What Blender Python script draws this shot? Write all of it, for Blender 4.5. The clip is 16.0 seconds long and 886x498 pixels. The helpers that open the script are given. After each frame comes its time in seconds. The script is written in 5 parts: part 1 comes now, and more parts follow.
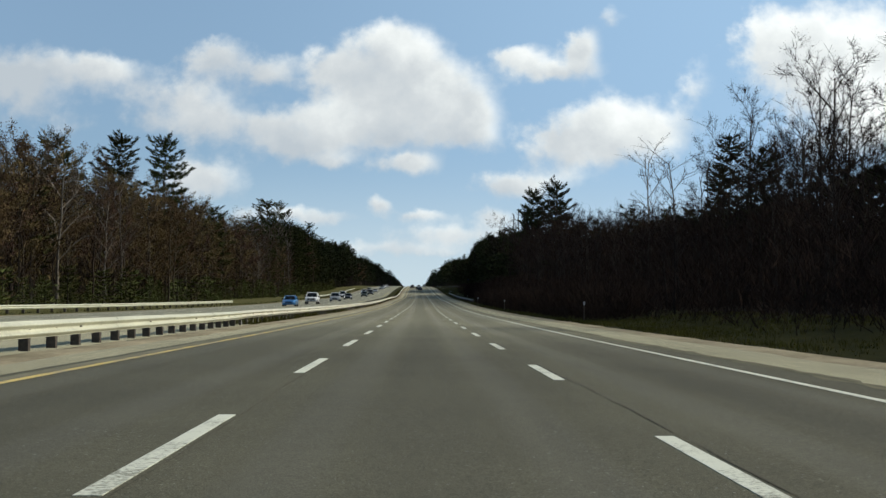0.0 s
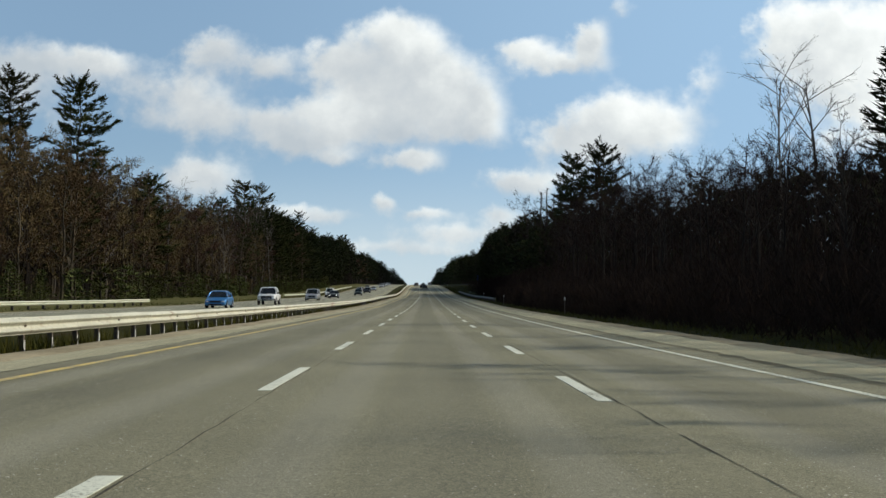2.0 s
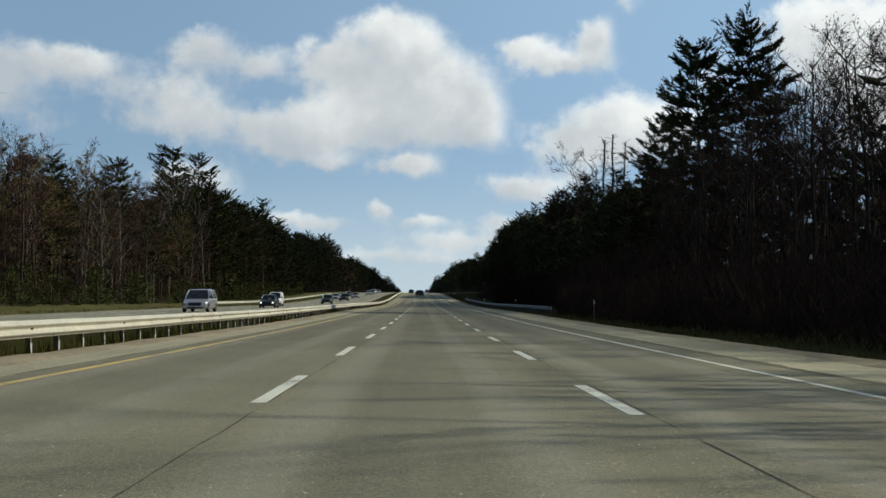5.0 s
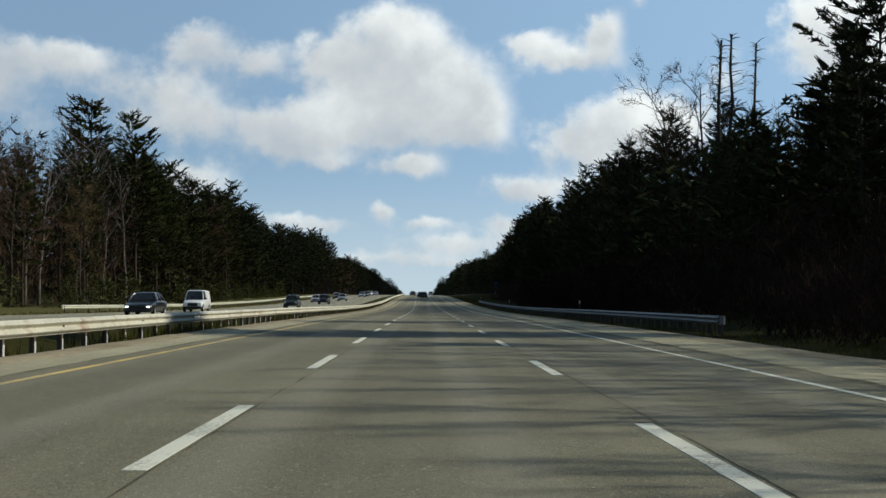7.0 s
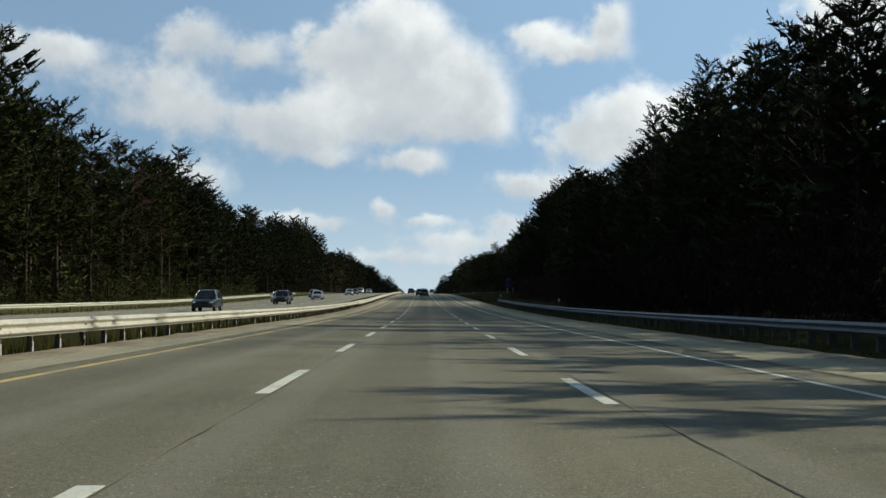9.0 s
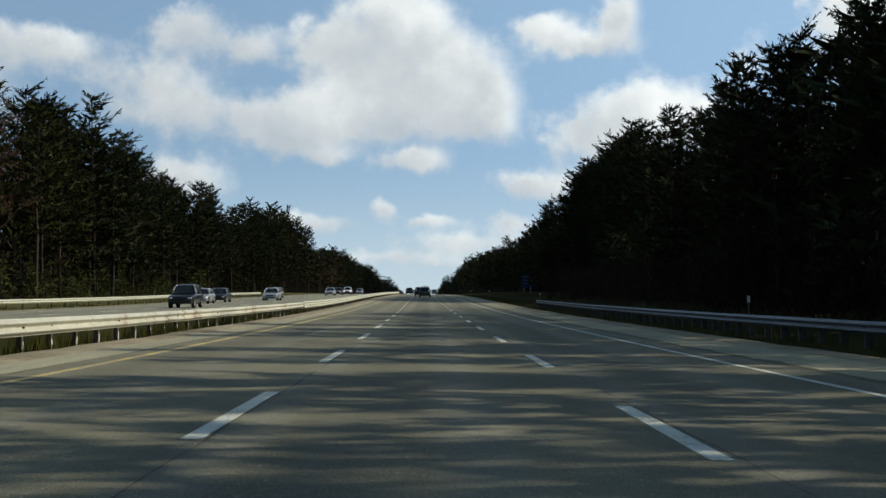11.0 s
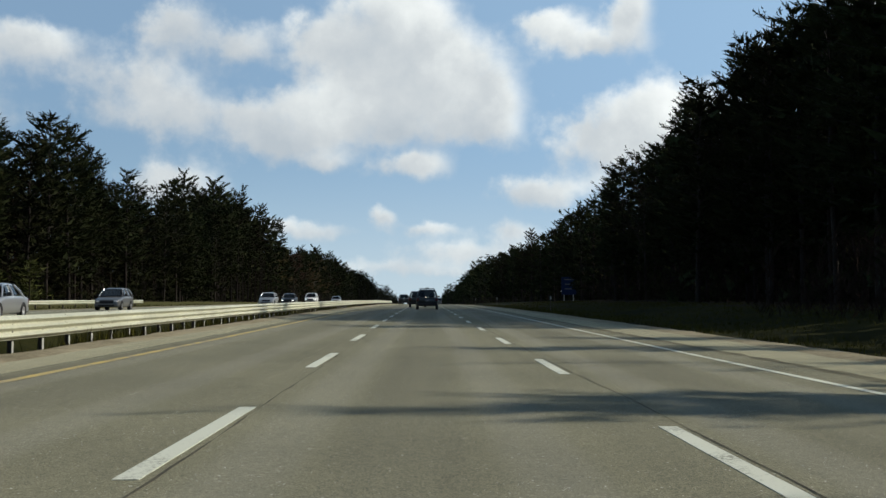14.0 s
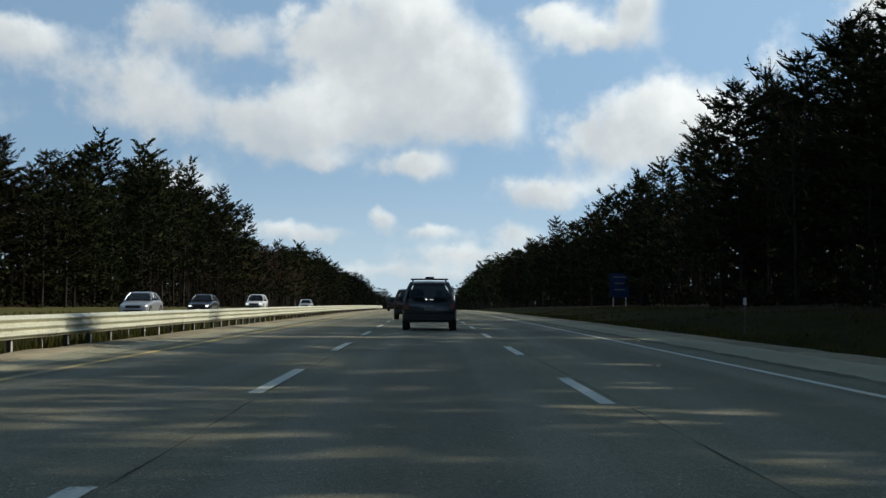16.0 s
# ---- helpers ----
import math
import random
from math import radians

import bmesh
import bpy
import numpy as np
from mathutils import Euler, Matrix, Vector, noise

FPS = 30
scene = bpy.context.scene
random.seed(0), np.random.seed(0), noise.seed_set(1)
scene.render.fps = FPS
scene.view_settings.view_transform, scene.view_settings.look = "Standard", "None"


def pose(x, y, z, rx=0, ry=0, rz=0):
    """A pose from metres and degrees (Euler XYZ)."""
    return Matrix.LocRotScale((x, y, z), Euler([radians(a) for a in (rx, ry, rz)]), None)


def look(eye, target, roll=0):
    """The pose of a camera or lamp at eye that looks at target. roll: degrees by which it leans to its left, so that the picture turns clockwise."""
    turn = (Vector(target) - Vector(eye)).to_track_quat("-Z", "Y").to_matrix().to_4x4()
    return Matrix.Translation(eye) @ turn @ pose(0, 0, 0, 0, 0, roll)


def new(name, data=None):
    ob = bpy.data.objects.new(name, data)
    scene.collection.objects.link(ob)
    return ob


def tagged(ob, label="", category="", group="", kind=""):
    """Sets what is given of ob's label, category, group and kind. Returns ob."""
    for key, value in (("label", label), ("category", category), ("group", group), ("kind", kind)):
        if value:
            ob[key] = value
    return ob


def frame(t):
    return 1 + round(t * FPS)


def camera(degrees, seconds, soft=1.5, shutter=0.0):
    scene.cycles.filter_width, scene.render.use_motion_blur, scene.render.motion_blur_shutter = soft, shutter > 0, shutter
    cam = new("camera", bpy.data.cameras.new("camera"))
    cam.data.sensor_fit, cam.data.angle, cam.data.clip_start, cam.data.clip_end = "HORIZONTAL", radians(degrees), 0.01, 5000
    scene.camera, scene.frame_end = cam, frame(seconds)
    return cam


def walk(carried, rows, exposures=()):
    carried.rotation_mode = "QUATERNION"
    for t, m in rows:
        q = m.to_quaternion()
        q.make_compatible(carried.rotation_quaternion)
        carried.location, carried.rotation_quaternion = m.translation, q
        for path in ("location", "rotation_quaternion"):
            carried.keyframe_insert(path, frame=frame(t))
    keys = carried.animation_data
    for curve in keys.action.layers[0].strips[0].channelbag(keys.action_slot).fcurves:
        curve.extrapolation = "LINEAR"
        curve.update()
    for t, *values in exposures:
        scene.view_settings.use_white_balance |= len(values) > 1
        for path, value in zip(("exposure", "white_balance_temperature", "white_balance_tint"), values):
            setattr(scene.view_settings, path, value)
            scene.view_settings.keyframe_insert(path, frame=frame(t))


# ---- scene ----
# the lane that is driven lies on x = 0; y runs along the highway
LENS = 37.06
cam = camera(LENS, 16.0)
# seconds, x, y, z, yaw, pitch, roll
ROWS = [
    (0.0, -0.083, 0.18, 0.0, -1.007, 2.281, -0.12), (0.5, -0.044, 16.38, -0.03, -0.96, 2.197, -0.12),
    (1.0, -0.072, 32.69, -0.05, -0.951, 2.224, -0.11), (1.5, -0.048, 49.2, -0.07, -0.779, 2.263, -0.1),
    (2.0, -0.061, 65.52, -0.08, -0.795, 2.266, -0.08), (2.5, -0.125, 81.65, -0.08, -0.904, 2.381, -0.07),
    (3.0, -0.081, 98.15, -0.08, -0.847, 2.318, -0.06), (3.5, -0.011, 114.89, -0.05, -0.819, 2.367, -0.06),
    (4.0, -0.016, 131.45, 0.0, -0.939, 2.496, -0.05), (6.5, 0.327, 214.16, 0.41, -0.811, 2.804, -0.04),
    (7.0, 0.374, 230.75, 0.56, -0.761, 2.835, -0.03), (7.5, 0.375, 247.47, 0.71, -0.891, 2.878, -0.02),
    (8.0, 0.445, 264.17, 0.87, -0.831, 2.889, 0.0), (8.5, 0.515, 280.85, 1.03, -0.732, 2.821, 0.01),
    (9.0, 0.52, 297.55, 1.19, -0.708, 2.798, 0.01), (11.5, 0.55, 379.81, 1.93, -0.571, 2.971, 0.02),
    (12.0, 0.531, 396.61, 2.13, -0.492, 3.095, 0.02), (12.5, 0.465, 413.25, 2.38, -0.469, 3.179, 0.02),
    (13.0, 0.377, 429.77, 2.66, -0.464, 3.272, 0.02), (13.5, 0.27, 446.39, 2.95, -0.472, 3.34, 0.01),
    (14.0, 0.158, 462.97, 3.26, -0.608, 3.332, 0.01), (14.5, 0.109, 479.51, 3.59, -0.533, 3.485, 0.01),
    (15.0, 0.015, 496.0, 3.94, -0.704, 3.566, 0.0), (15.5, 0.023, 512.68, 4.3, -0.663, 3.571, 0.0),
    (16.0, 0.002, 529.29, 4.67, -0.593, 3.5, 0.0)]
walk(cam, [(t, pose(x, y, z, 90 + p, r, w)) for t, x, y, z, w, p, r in ROWS], exposures=((0.0, 0.04, 6350, 7), (2.0, 0.02, 6380, 7), (3.0, -0.07, 6380, 7), (4.0, -0.11, 6380, 7), (6.5, -0.08, 6300, 7), (9.0, -0.04, 6320, 7), (16.0, -0.03, 6320, 7)))

# ---- sky and sun ----
SUN_EL, SUN_AZ = radians(32.5), radians(78)      # azimuth from +y towards +x
world = bpy.data.worlds.new("world")
scene.world = world
world.use_nodes = True
wn = world.node_tree
sky = wn.nodes.new("ShaderNodeTexSky")
sky.sky_type, sky.sun_disc = "NISHITA", False
sky.sun_elevation, sky.sun_rotation = SUN_EL, SUN_AZ
sky.air_density, sky.dust_density, sky.ozone_density = 1.0, 0.1, 4.0
wn.links.new(sky.outputs[0], wn.nodes["Background"].inputs[0])
wn.nodes["Background"].inputs[1].default_value = 0.057
sun = new("sun", bpy.data.lights.new("sun", "SUN"))
sun.data.energy, sun.data.angle, sun.data.color = 4.8, radians(0.55), (1.0, 0.925, 0.795)
sun.matrix_world = look((0, 0, 0), (-math.sin(SUN_AZ) * math.cos(SUN_EL), -math.cos(SUN_AZ) * math.cos(SUN_EL), -math.sin(SUN_EL)))

# ---- materials ----


def mat(name, base, rough=0.8, metal=0.0, spec=0.3):
    m = bpy.data.materials.new(name)
    m.use_nodes = True
    b = m.node_tree.nodes["Principled BSDF"]
    b.inputs["Base Color"].default_value = (*base, 1)
    b.inputs["Roughness"].default_value, b.inputs["Metallic"].default_value = rough, metal
    b.inputs["Specular IOR Level"].default_value = spec
    return m


class Net:
    """Short hand for wiring a material's nodes."""

    def __init__(self, m):
        self.t = m.node_tree
        self.b = self.t.nodes.get("Principled BSDF")

    def n(self, kind, **kw):
        node = self.t.nodes.new("ShaderNode" + kind)
        for k, v in kw.items():
            node.inputs[k].default_value = v
        return node

    def to(self, a, b):
        self.t.links.new(a, b)

    def pos(self, sx=1, sy=1, sz=1, local=False):
        src = self.n("TexCoord").outputs["Object"] if local else self.n("NewGeometry").outputs["Position"]
        mp = self.n("Mapping")
        mp.inputs["Scale"].default_value = (sx, sy, sz)
        self.to(src, mp.inputs["Vector"])
        return mp.outputs[0]

    def noise(self, vec, scale, detail=4, rough=0.55):
        nz = self.n("TexNoise", Scale=scale, Detail=detail, Roughness=rough)
        self.to(vec, nz.inputs["Vector"])
        return nz.outputs[0]

    def ramp(self, fac, stops):
        r = self.n("ValToRGB")
        e = r.color_ramp.elements
        while len(e) < len(stops):
            e.new(0.5)
        for el, (p, c) in zip(e, stops):
            el.position, el.color = p, (*c, 1)
        self.to(fac, r.inputs[0])
        return r.outputs[0]

    def mix(self, fac, a, b, how="MIX"):
        x = self.t.nodes.new("ShaderNodeMix")
        x.data_type, x.blend_type = "RGBA", how
        for s, v in ((x.inputs[0], fac), (x.inputs[6], a), (x.inputs[7], b)):
            if isinstance(v, (int, float)):
                s.default_value = v
            elif isinstance(v, tuple):
                s.default_value = (*v, 1)
            else:
                self.to(v, s)
        return x.outputs[2]

    def math(self, how, a, b=0.0, c=None):
        x = self.t.nodes.new("ShaderNodeMath")
        x.operation = how
        for s, v in zip(x.inputs, (a, b, c)):
            if v is None:
                continue
            if isinstance(v, (int, float)):
                s.default_value = v
            else:
                self.to(v, s)
        return x.outputs[0]

    def span(self, v, a, b, lo=0.0, hi=1.0):
        r = self.n("MapRange")
        r.interpolation_type = "SMOOTHSTEP"
        r.inputs[1].default_value, r.inputs[2].default_value, r.inputs[3].default_value, r.inputs[4].default_value = a, b, lo, hi
        self.to(v, r.inputs[0])
        return r.outputs[0]

    def bump(self, h, strength, dist=0.02):
        b = self.n("Bump", Strength=strength, Distance=dist)
        self.to(h, b.inputs["Height"])
        self.to(b.outputs[0], self.b.inputs["Normal"])

    def base(self, c):
        self.to(c, self.b.inputs["Base Color"])


def speckled(name, dark, light, fine, broad, rough=0.9, bump=0.4, dist=0.02, local=False, stretch=(1, 1, 1), spec=0.25, metal=0.0, vary=0.0):
    """Two scales of mottling and a fine relief."""
    m = mat(name, dark, rough, metal, spec)
    k = Net(m)
    p = k.pos(*stretch, local=local)
    a, b = k.noise(p, fine, 3, 0.6), k.noise(p, broad, 4, 0.6)
    f = k.math("ADD", k.math("MULTIPLY", a, 0.5), k.math("MULTIPLY", b, 0.5))
    c = k.ramp(f, ((0.32, dark), (0.68, light)))
    if vary:
        info = k.n("ObjectInfo")
        hs = k.n("HueSaturation")
        k.to(k.span(info.outputs["Random"], 0, 1, 1 - vary, 1 + vary), hs.inputs["Value"])
        k.to(k.span(info.outputs["Random"], 0, 1, 0.5 - vary * 0.05, 0.5 + vary * 0.05), hs.inputs["Hue"])
        k.to(c, hs.inputs["Color"])
        c = hs.outputs[0]
    k.base(c)
    if bump:
        k.bump(a, bump, dist)
    return m


def asphalt(name, dark, light, lanes=True):
    m = mat(name, dark, 0.9, 0, 0.16)
    k = Net(m)
    p, ps = k.pos(), k.pos(1, 0.03, 1)
    grit, pebble, patch, streak = k.noise(p, 46, 2, 0.75), k.noise(p, 13, 3, 0.7), k.noise(p, 0.22, 4, 0.6), k.noise(ps, 1.3, 5, 0.6)
    f = k.math("ADD", k.math("ADD", k.math("MULTIPLY", grit, 0.50), k.math("MULTIPLY", pebble, 0.22)), k.math("ADD", k.math("MULTIPLY", patch, 0.21), k.math("MULTIPLY", streak, 0.24)))
    c = k.ramp(f, ((0.44, dark), (0.69, light)))
    # grains of stone, pale and dark
    grain = k.span(k.noise(p, 84, 3, 0.85), 0.36, 0.64, 0.52, 1.48)
    vary = k.n("HueSaturation")
    k.to(grain, vary.inputs["Value"])
    k.to(c, vary.inputs["Color"])
    c = vary.outputs[0]
    crumbs = k.span(k.noise(p, 34, 1, 0.5), 0.73, 0.77)
    c = k.mix(k.math("MULTIPLY", crumbs, 0.75), c, (0.66, 0.64, 0.56))
    if lanes:
        # oil strips in the lane middles and worn wheel paths
        x = k.n("SeparateXYZ")
        k.to(k.pos(), x.inputs[0])
        w = k.math("MULTIPLY", x.outputs[0], 2 * math.pi / 3.66)
        oil = k.span(k.math("COSINE", w), 0.2, 1.0, 0, 0.16)
        c = k.mix(oil, c, (0.035, 0.035, 0.035))
        worn = k.span(k.math("COSINE", k.math("MULTIPLY", w, 2.0)), -1.0, -0.2, 0.10, 0)
        c = k.mix(worn, c, (0.34, 0.33, 0.30))
        # tone along y: shaded and sunlit stretches of road painted into the colour
        y_shade = k.math("MULTIPLY", k.span(x.outputs[1], 20, 74, 0.56, 1.22), k.math("ADD", k.span(x.outputs[1], 175, 228, 1.0, 0.84), k.span(x.outputs[1], 380, 466, 0.0, 0.18)))
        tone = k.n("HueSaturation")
        k.to(y_shade, tone.inputs["Value"])
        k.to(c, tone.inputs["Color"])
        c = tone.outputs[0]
    k.base(c)
    k.bump(grit, 0.35, 0.012)
    return m


def painted(name, col, under, wear):
    """Road paint, worn through to the asphalt."""
    m = mat(name, col, 0.7)
    k = Net(m)
    p = k.pos()
    f = k.math("ADD", k.math("MULTIPLY", k.noise(p, 26, 3, 0.7), 0.6), k.math("MULTIPLY", k.noise(p, 0.9, 4), 0.5))
    k.base(k.mix(k.span(f, wear, wear + 0.14), col, under))
    return m


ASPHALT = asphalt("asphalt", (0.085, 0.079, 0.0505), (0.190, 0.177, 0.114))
ASPHALT_FAR = asphalt("asphalt_pale", (0.14, 0.133, 0.094), (0.255, 0.246, 0.175), lanes=False)
SHOULDER = asphalt("shoulder_asphalt", (0.18, 0.165, 0.105), (0.375, 0.345, 0.222), lanes=False)
SAND = speckled("roadside_sand", (0.12, 0.10, 0.062), (0.38, 0.325, 0.215), 9, 0.35, bump=0.8, rough=1.0, spec=0.05)
SEAL = speckled("crack_sealant", (0.030, 0.027, 0.020), (0.105, 0.096, 0.068), 5, 0.6, rough=0.9, spec=0.08)
WHITE = painted("white_road_paint", (0.58, 0.578, 0.465), (0.19, 0.185, 0.135), 0.57)
YELLOW = painted("yellow_road_paint", (0.56, 0.415, 0.125), (0.24, 0.21, 0.135), 0.50)
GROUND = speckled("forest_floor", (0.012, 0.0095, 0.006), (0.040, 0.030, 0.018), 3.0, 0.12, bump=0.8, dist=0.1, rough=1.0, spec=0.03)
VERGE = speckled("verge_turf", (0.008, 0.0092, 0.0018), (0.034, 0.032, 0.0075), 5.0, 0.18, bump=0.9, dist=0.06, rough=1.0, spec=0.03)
GRASS = speckled("grass_blades", (0.017, 0.020, 0.003), (0.088, 0.078, 0.016), 2.0, 0.3, bump=0, rough=1.0, spec=0.05)
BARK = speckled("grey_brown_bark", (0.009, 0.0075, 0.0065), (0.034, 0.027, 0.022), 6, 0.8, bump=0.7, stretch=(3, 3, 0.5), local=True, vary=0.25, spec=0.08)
PALE_BARK = speckled("pale_bark", (0.065, 0.055, 0.046), (0.19, 0.165, 0.14), 5, 0.8, bump=0.6, stretch=(3, 3, 0.5), local=True, vary=0.2, spec=0.08)
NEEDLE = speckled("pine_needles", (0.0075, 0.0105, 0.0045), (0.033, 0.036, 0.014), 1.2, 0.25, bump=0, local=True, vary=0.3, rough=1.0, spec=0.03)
PINE_BARK = speckled("dark_pine_bark", (0.012, 0.010, 0.009), (0.045, 0.037, 0.031), 6, 0.8, bump=0.7, stretch=(3, 3, 0.5), local=True, vary=0.25, spec=0.06)
SHRUB = speckled("fresh_evergreen", (0.028, 0.036, 0.011), (0.095, 0.100, 0.032), 1.4, 0.3, bump=0, local=True, vary=0.3, rough=1.0, spec=0.03)
RUDDY = speckled("ruddy_buds", (0.045, 0.026, 0.018), (0.122, 0.072, 0.047), 0.6, 0.08, bump=0, local=True, vary=0.3, rough=1.0, spec=0.03)
# lighter copy of BARK, with the left woods' sunlight in its colour
SUNLIT_BARK = speckled("tan_grey_bark", (0.022, 0.017, 0.012), (0.082, 0.064, 0.047), 6, 0.8, bump=0.7, stretch=(3, 3, 0.5), local=True, vary=0.3, spec=0.08)
# copy of NEEDLE in a sunlit tone, for pines on the left side
SUNLIT_NEEDLE = speckled("olive_pine_needles", (0.011, 0.015, 0.005), (0.050, 0.052, 0.017), 1.2, 0.25, bump=0, local=True, vary=0.3, rough=1.0, spec=0.03)
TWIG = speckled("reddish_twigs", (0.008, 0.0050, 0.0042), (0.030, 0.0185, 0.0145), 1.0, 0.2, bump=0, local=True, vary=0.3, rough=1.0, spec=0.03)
BUD = speckled("budding_twigs", (0.060, 0.042, 0.019), (0.140, 0.096, 0.046), 1.0, 0.2, bump=0, local=True, vary=0.3, rough=1.0, spec=0.03)
STEEL = speckled("galvanised_steel", (0.37, 0.37, 0.28), (0.60, 0.595, 0.455), 10, 0.5, rough=0.55, bump=0.1, metal=0.25, spec=0.5)
POST_STEEL = speckled("weathered_post_steel", (0.30, 0.29, 0.27), (0.52, 0.51, 0.47), 12, 0.9, rough=0.65, bump=0.1, metal=0.25)
# dark steel: the post webs carry their shade in this colour
DARK_STEEL = speckled("rusty_post_steel", (0.045, 0.036, 0.028), (0.14, 0.11, 0.085), 12, 0.9, rough=0.75, bump=0.2)
POST_DARK = speckled("dark_post_timber", (0.03, 0.026, 0.022), (0.09, 0.075, 0.06), 12, 1.2, bump=0.5)
RUBBER = speckled("tyre_rubber", (0.012, 0.012, 0.012), (0.03, 0.03, 0.03), 20, 2, rough=0.85, bump=0.2, local=True)
RIM = mat("alloy_rim", (0.45, 0.45, 0.46), 0.35, 0.8, 0.5)
PLASTIC = speckled("black_plastic", (0.012, 0.012, 0.013), (0.03, 0.03, 0.032), 12, 1, rough=0.6, bump=0.1, local=True)
CHROME = mat("chrome", (0.7, 0.7, 0.7), 0.15, 1.0, 0.5)
RED = mat("red_lamp_lens", (0.07, 0.008, 0.008), 0.25, 0, 0.5)
LAMP = mat("clear_lamp_lens", (0.75, 0.76, 0.78), 0.15, 0.3, 0.6)
BLUE_SIGN = speckled("blue_sign_sheeting", (0.004, 0.014, 0.050), (0.007, 0.024, 0.080), 3, 0.6, rough=0.5, bump=0)
PLATE = speckled("reflector_plate", (0.36, 0.36, 0.34), (0.52, 0.52, 0.50), 8, 1, rough=0.5, bump=0)


def glass():
    """Tinted panes that let some light through and mirror the sky."""
    m = mat("tinted_car_glass", (0.02, 0.024, 0.026), 0.05, 0.0, 0.6)
    k = Net(m)
    tr = k.n("BsdfTransparent")
    tr.inputs[0].default_value = (0.36, 0.41, 0.42, 1)
    mx = k.n("MixShader")
    mx.inputs[0].default_value = 0.78
    k.to(tr.outputs[0], mx.inputs[1])
    k.to(k.b.outputs[0], mx.inputs[2])
    k.to(mx.outputs[0], k.t.nodes["Material Output"].inputs["Surface"])
    return m


GLASS = glass()
HEAD = mat("lit_headlamp", (0.9, 0.9, 0.88), 0.2)
HEAD.node_tree.nodes["Principled BSDF"].inputs["Emission Color"].default_value = (1, 0.96, 0.88, 1)
HEAD.node_tree.nodes["Principled BSDF"].inputs["Emission Strength"].default_value = 1.6


def paint(name, col, metal=0.35):
    m = speckled(name, tuple(c * 0.85 for c in col), col, 30, 0.8, rough=0.32, bump=0, local=True, spec=0.5, metal=metal)
    m.node_tree.nodes["Principled BSDF"].inputs["Coat Weight"].default_value = 0.4
    m.node_tree.nodes["Principled BSDF"].inputs["Coat Roughness"].default_value = 0.08
    return m


# ---- the highway's line ----
# y, x and z of the surface under the driven lane
LINE = ((-60, 0.03, -1.02), (0, 0.03, -1.03), (60, -0.02, -1.10), (130, 0.05, -1.02), (214, 0.38, -0.61), (297, 0.53, 0.17),
        (380, 0.65, 0.92), (430, 0.51, 1.64), (480, 0.27, 2.57), (529, 0.02, 3.65))


def line_at(y):
    """x and z of the highway's line at y."""
    if y <= LINE[0][0]:
        return LINE[0][1], LINE[0][2]
    if y >= LINE[-1][0]:
        d = y - LINE[-1][0]
        z = 3.65 + 0.0221 * d - d * d / 86000
        if d > 950:
            z = 14.15
        return 0.02 - 0.003 * d, z
    for i in range(len(LINE) - 1):
        if LINE[i][0] <= y <= LINE[i + 1][0]:
            break
    p1, p2 = LINE[i], LINE[i + 1]
    p0 = LINE[max(i - 1, 0)]
    p3 = LINE[i + 2] if i + 2 < len(LINE) else (600, -0.2, 5.17)
    h = p2[0] - p1[0]
    t = (y - p1[0]) / h
    out = []
    for k in (1, 2):
        m1 = (p2[k] - p0[k]) / max(p2[0] - p0[0], 1e-6) * h
        m2 = (p3[k] - p1[k]) / (p3[0] - p1[0]) * h
        out.append((2 * t ** 3 - 3 * t * t + 1) * p1[k] + (t ** 3 - 2 * t * t + t) * m1 + (-2 * t ** 3 + 3 * t * t) * p2[k] + (t ** 3 - t * t) * m2)
    return out[0], out[1]


# relief made up: a ditch darkens the median, rises close gaps behind the woods
CROSS = ((-4000, 24.0), (-300, 16.0), (-120, 12.0), (-88, 6.0), (-66, 1.8), (-38, 0.35), (-29, 0.10), (-26.5, 0.10), (-25.8, 0.16), (-11.5, 0.16), (-10.9, 0.05), (-9.7, -0.55), (-8.7, -0.58),
         (-7.8, 0.0), (-7.4, 0.075), (-6.9, 0.085), (0, 0.0), (6, -0.07), (8.3, -0.10), (10.5, -0.22), (13, -0.1), (17, 0.35), (24, 0.6), (60, 1.4), (85, 6.0), (120, 12.0), (300, 16.0), (4000, 26.0))


def cross(x):
    for (a, za), (b, zb) in zip(CROSS, CROSS[1:]):
        if a <= x <= b:
            return za + (zb - za) * (x - a) / (b - a)
    return 0.0


def at(x, y, dz=0.0):
    """A place x metres beside the driven lane's middle, dz over the surface there."""
    cx, cz = line_at(y)
    return Vector((cx + x, y, cz + cross(x) + dz))


def slope(y):
    return math.degrees(math.atan((line_at(y + 2)[1] - line_at(y - 2)[1]) / 4))


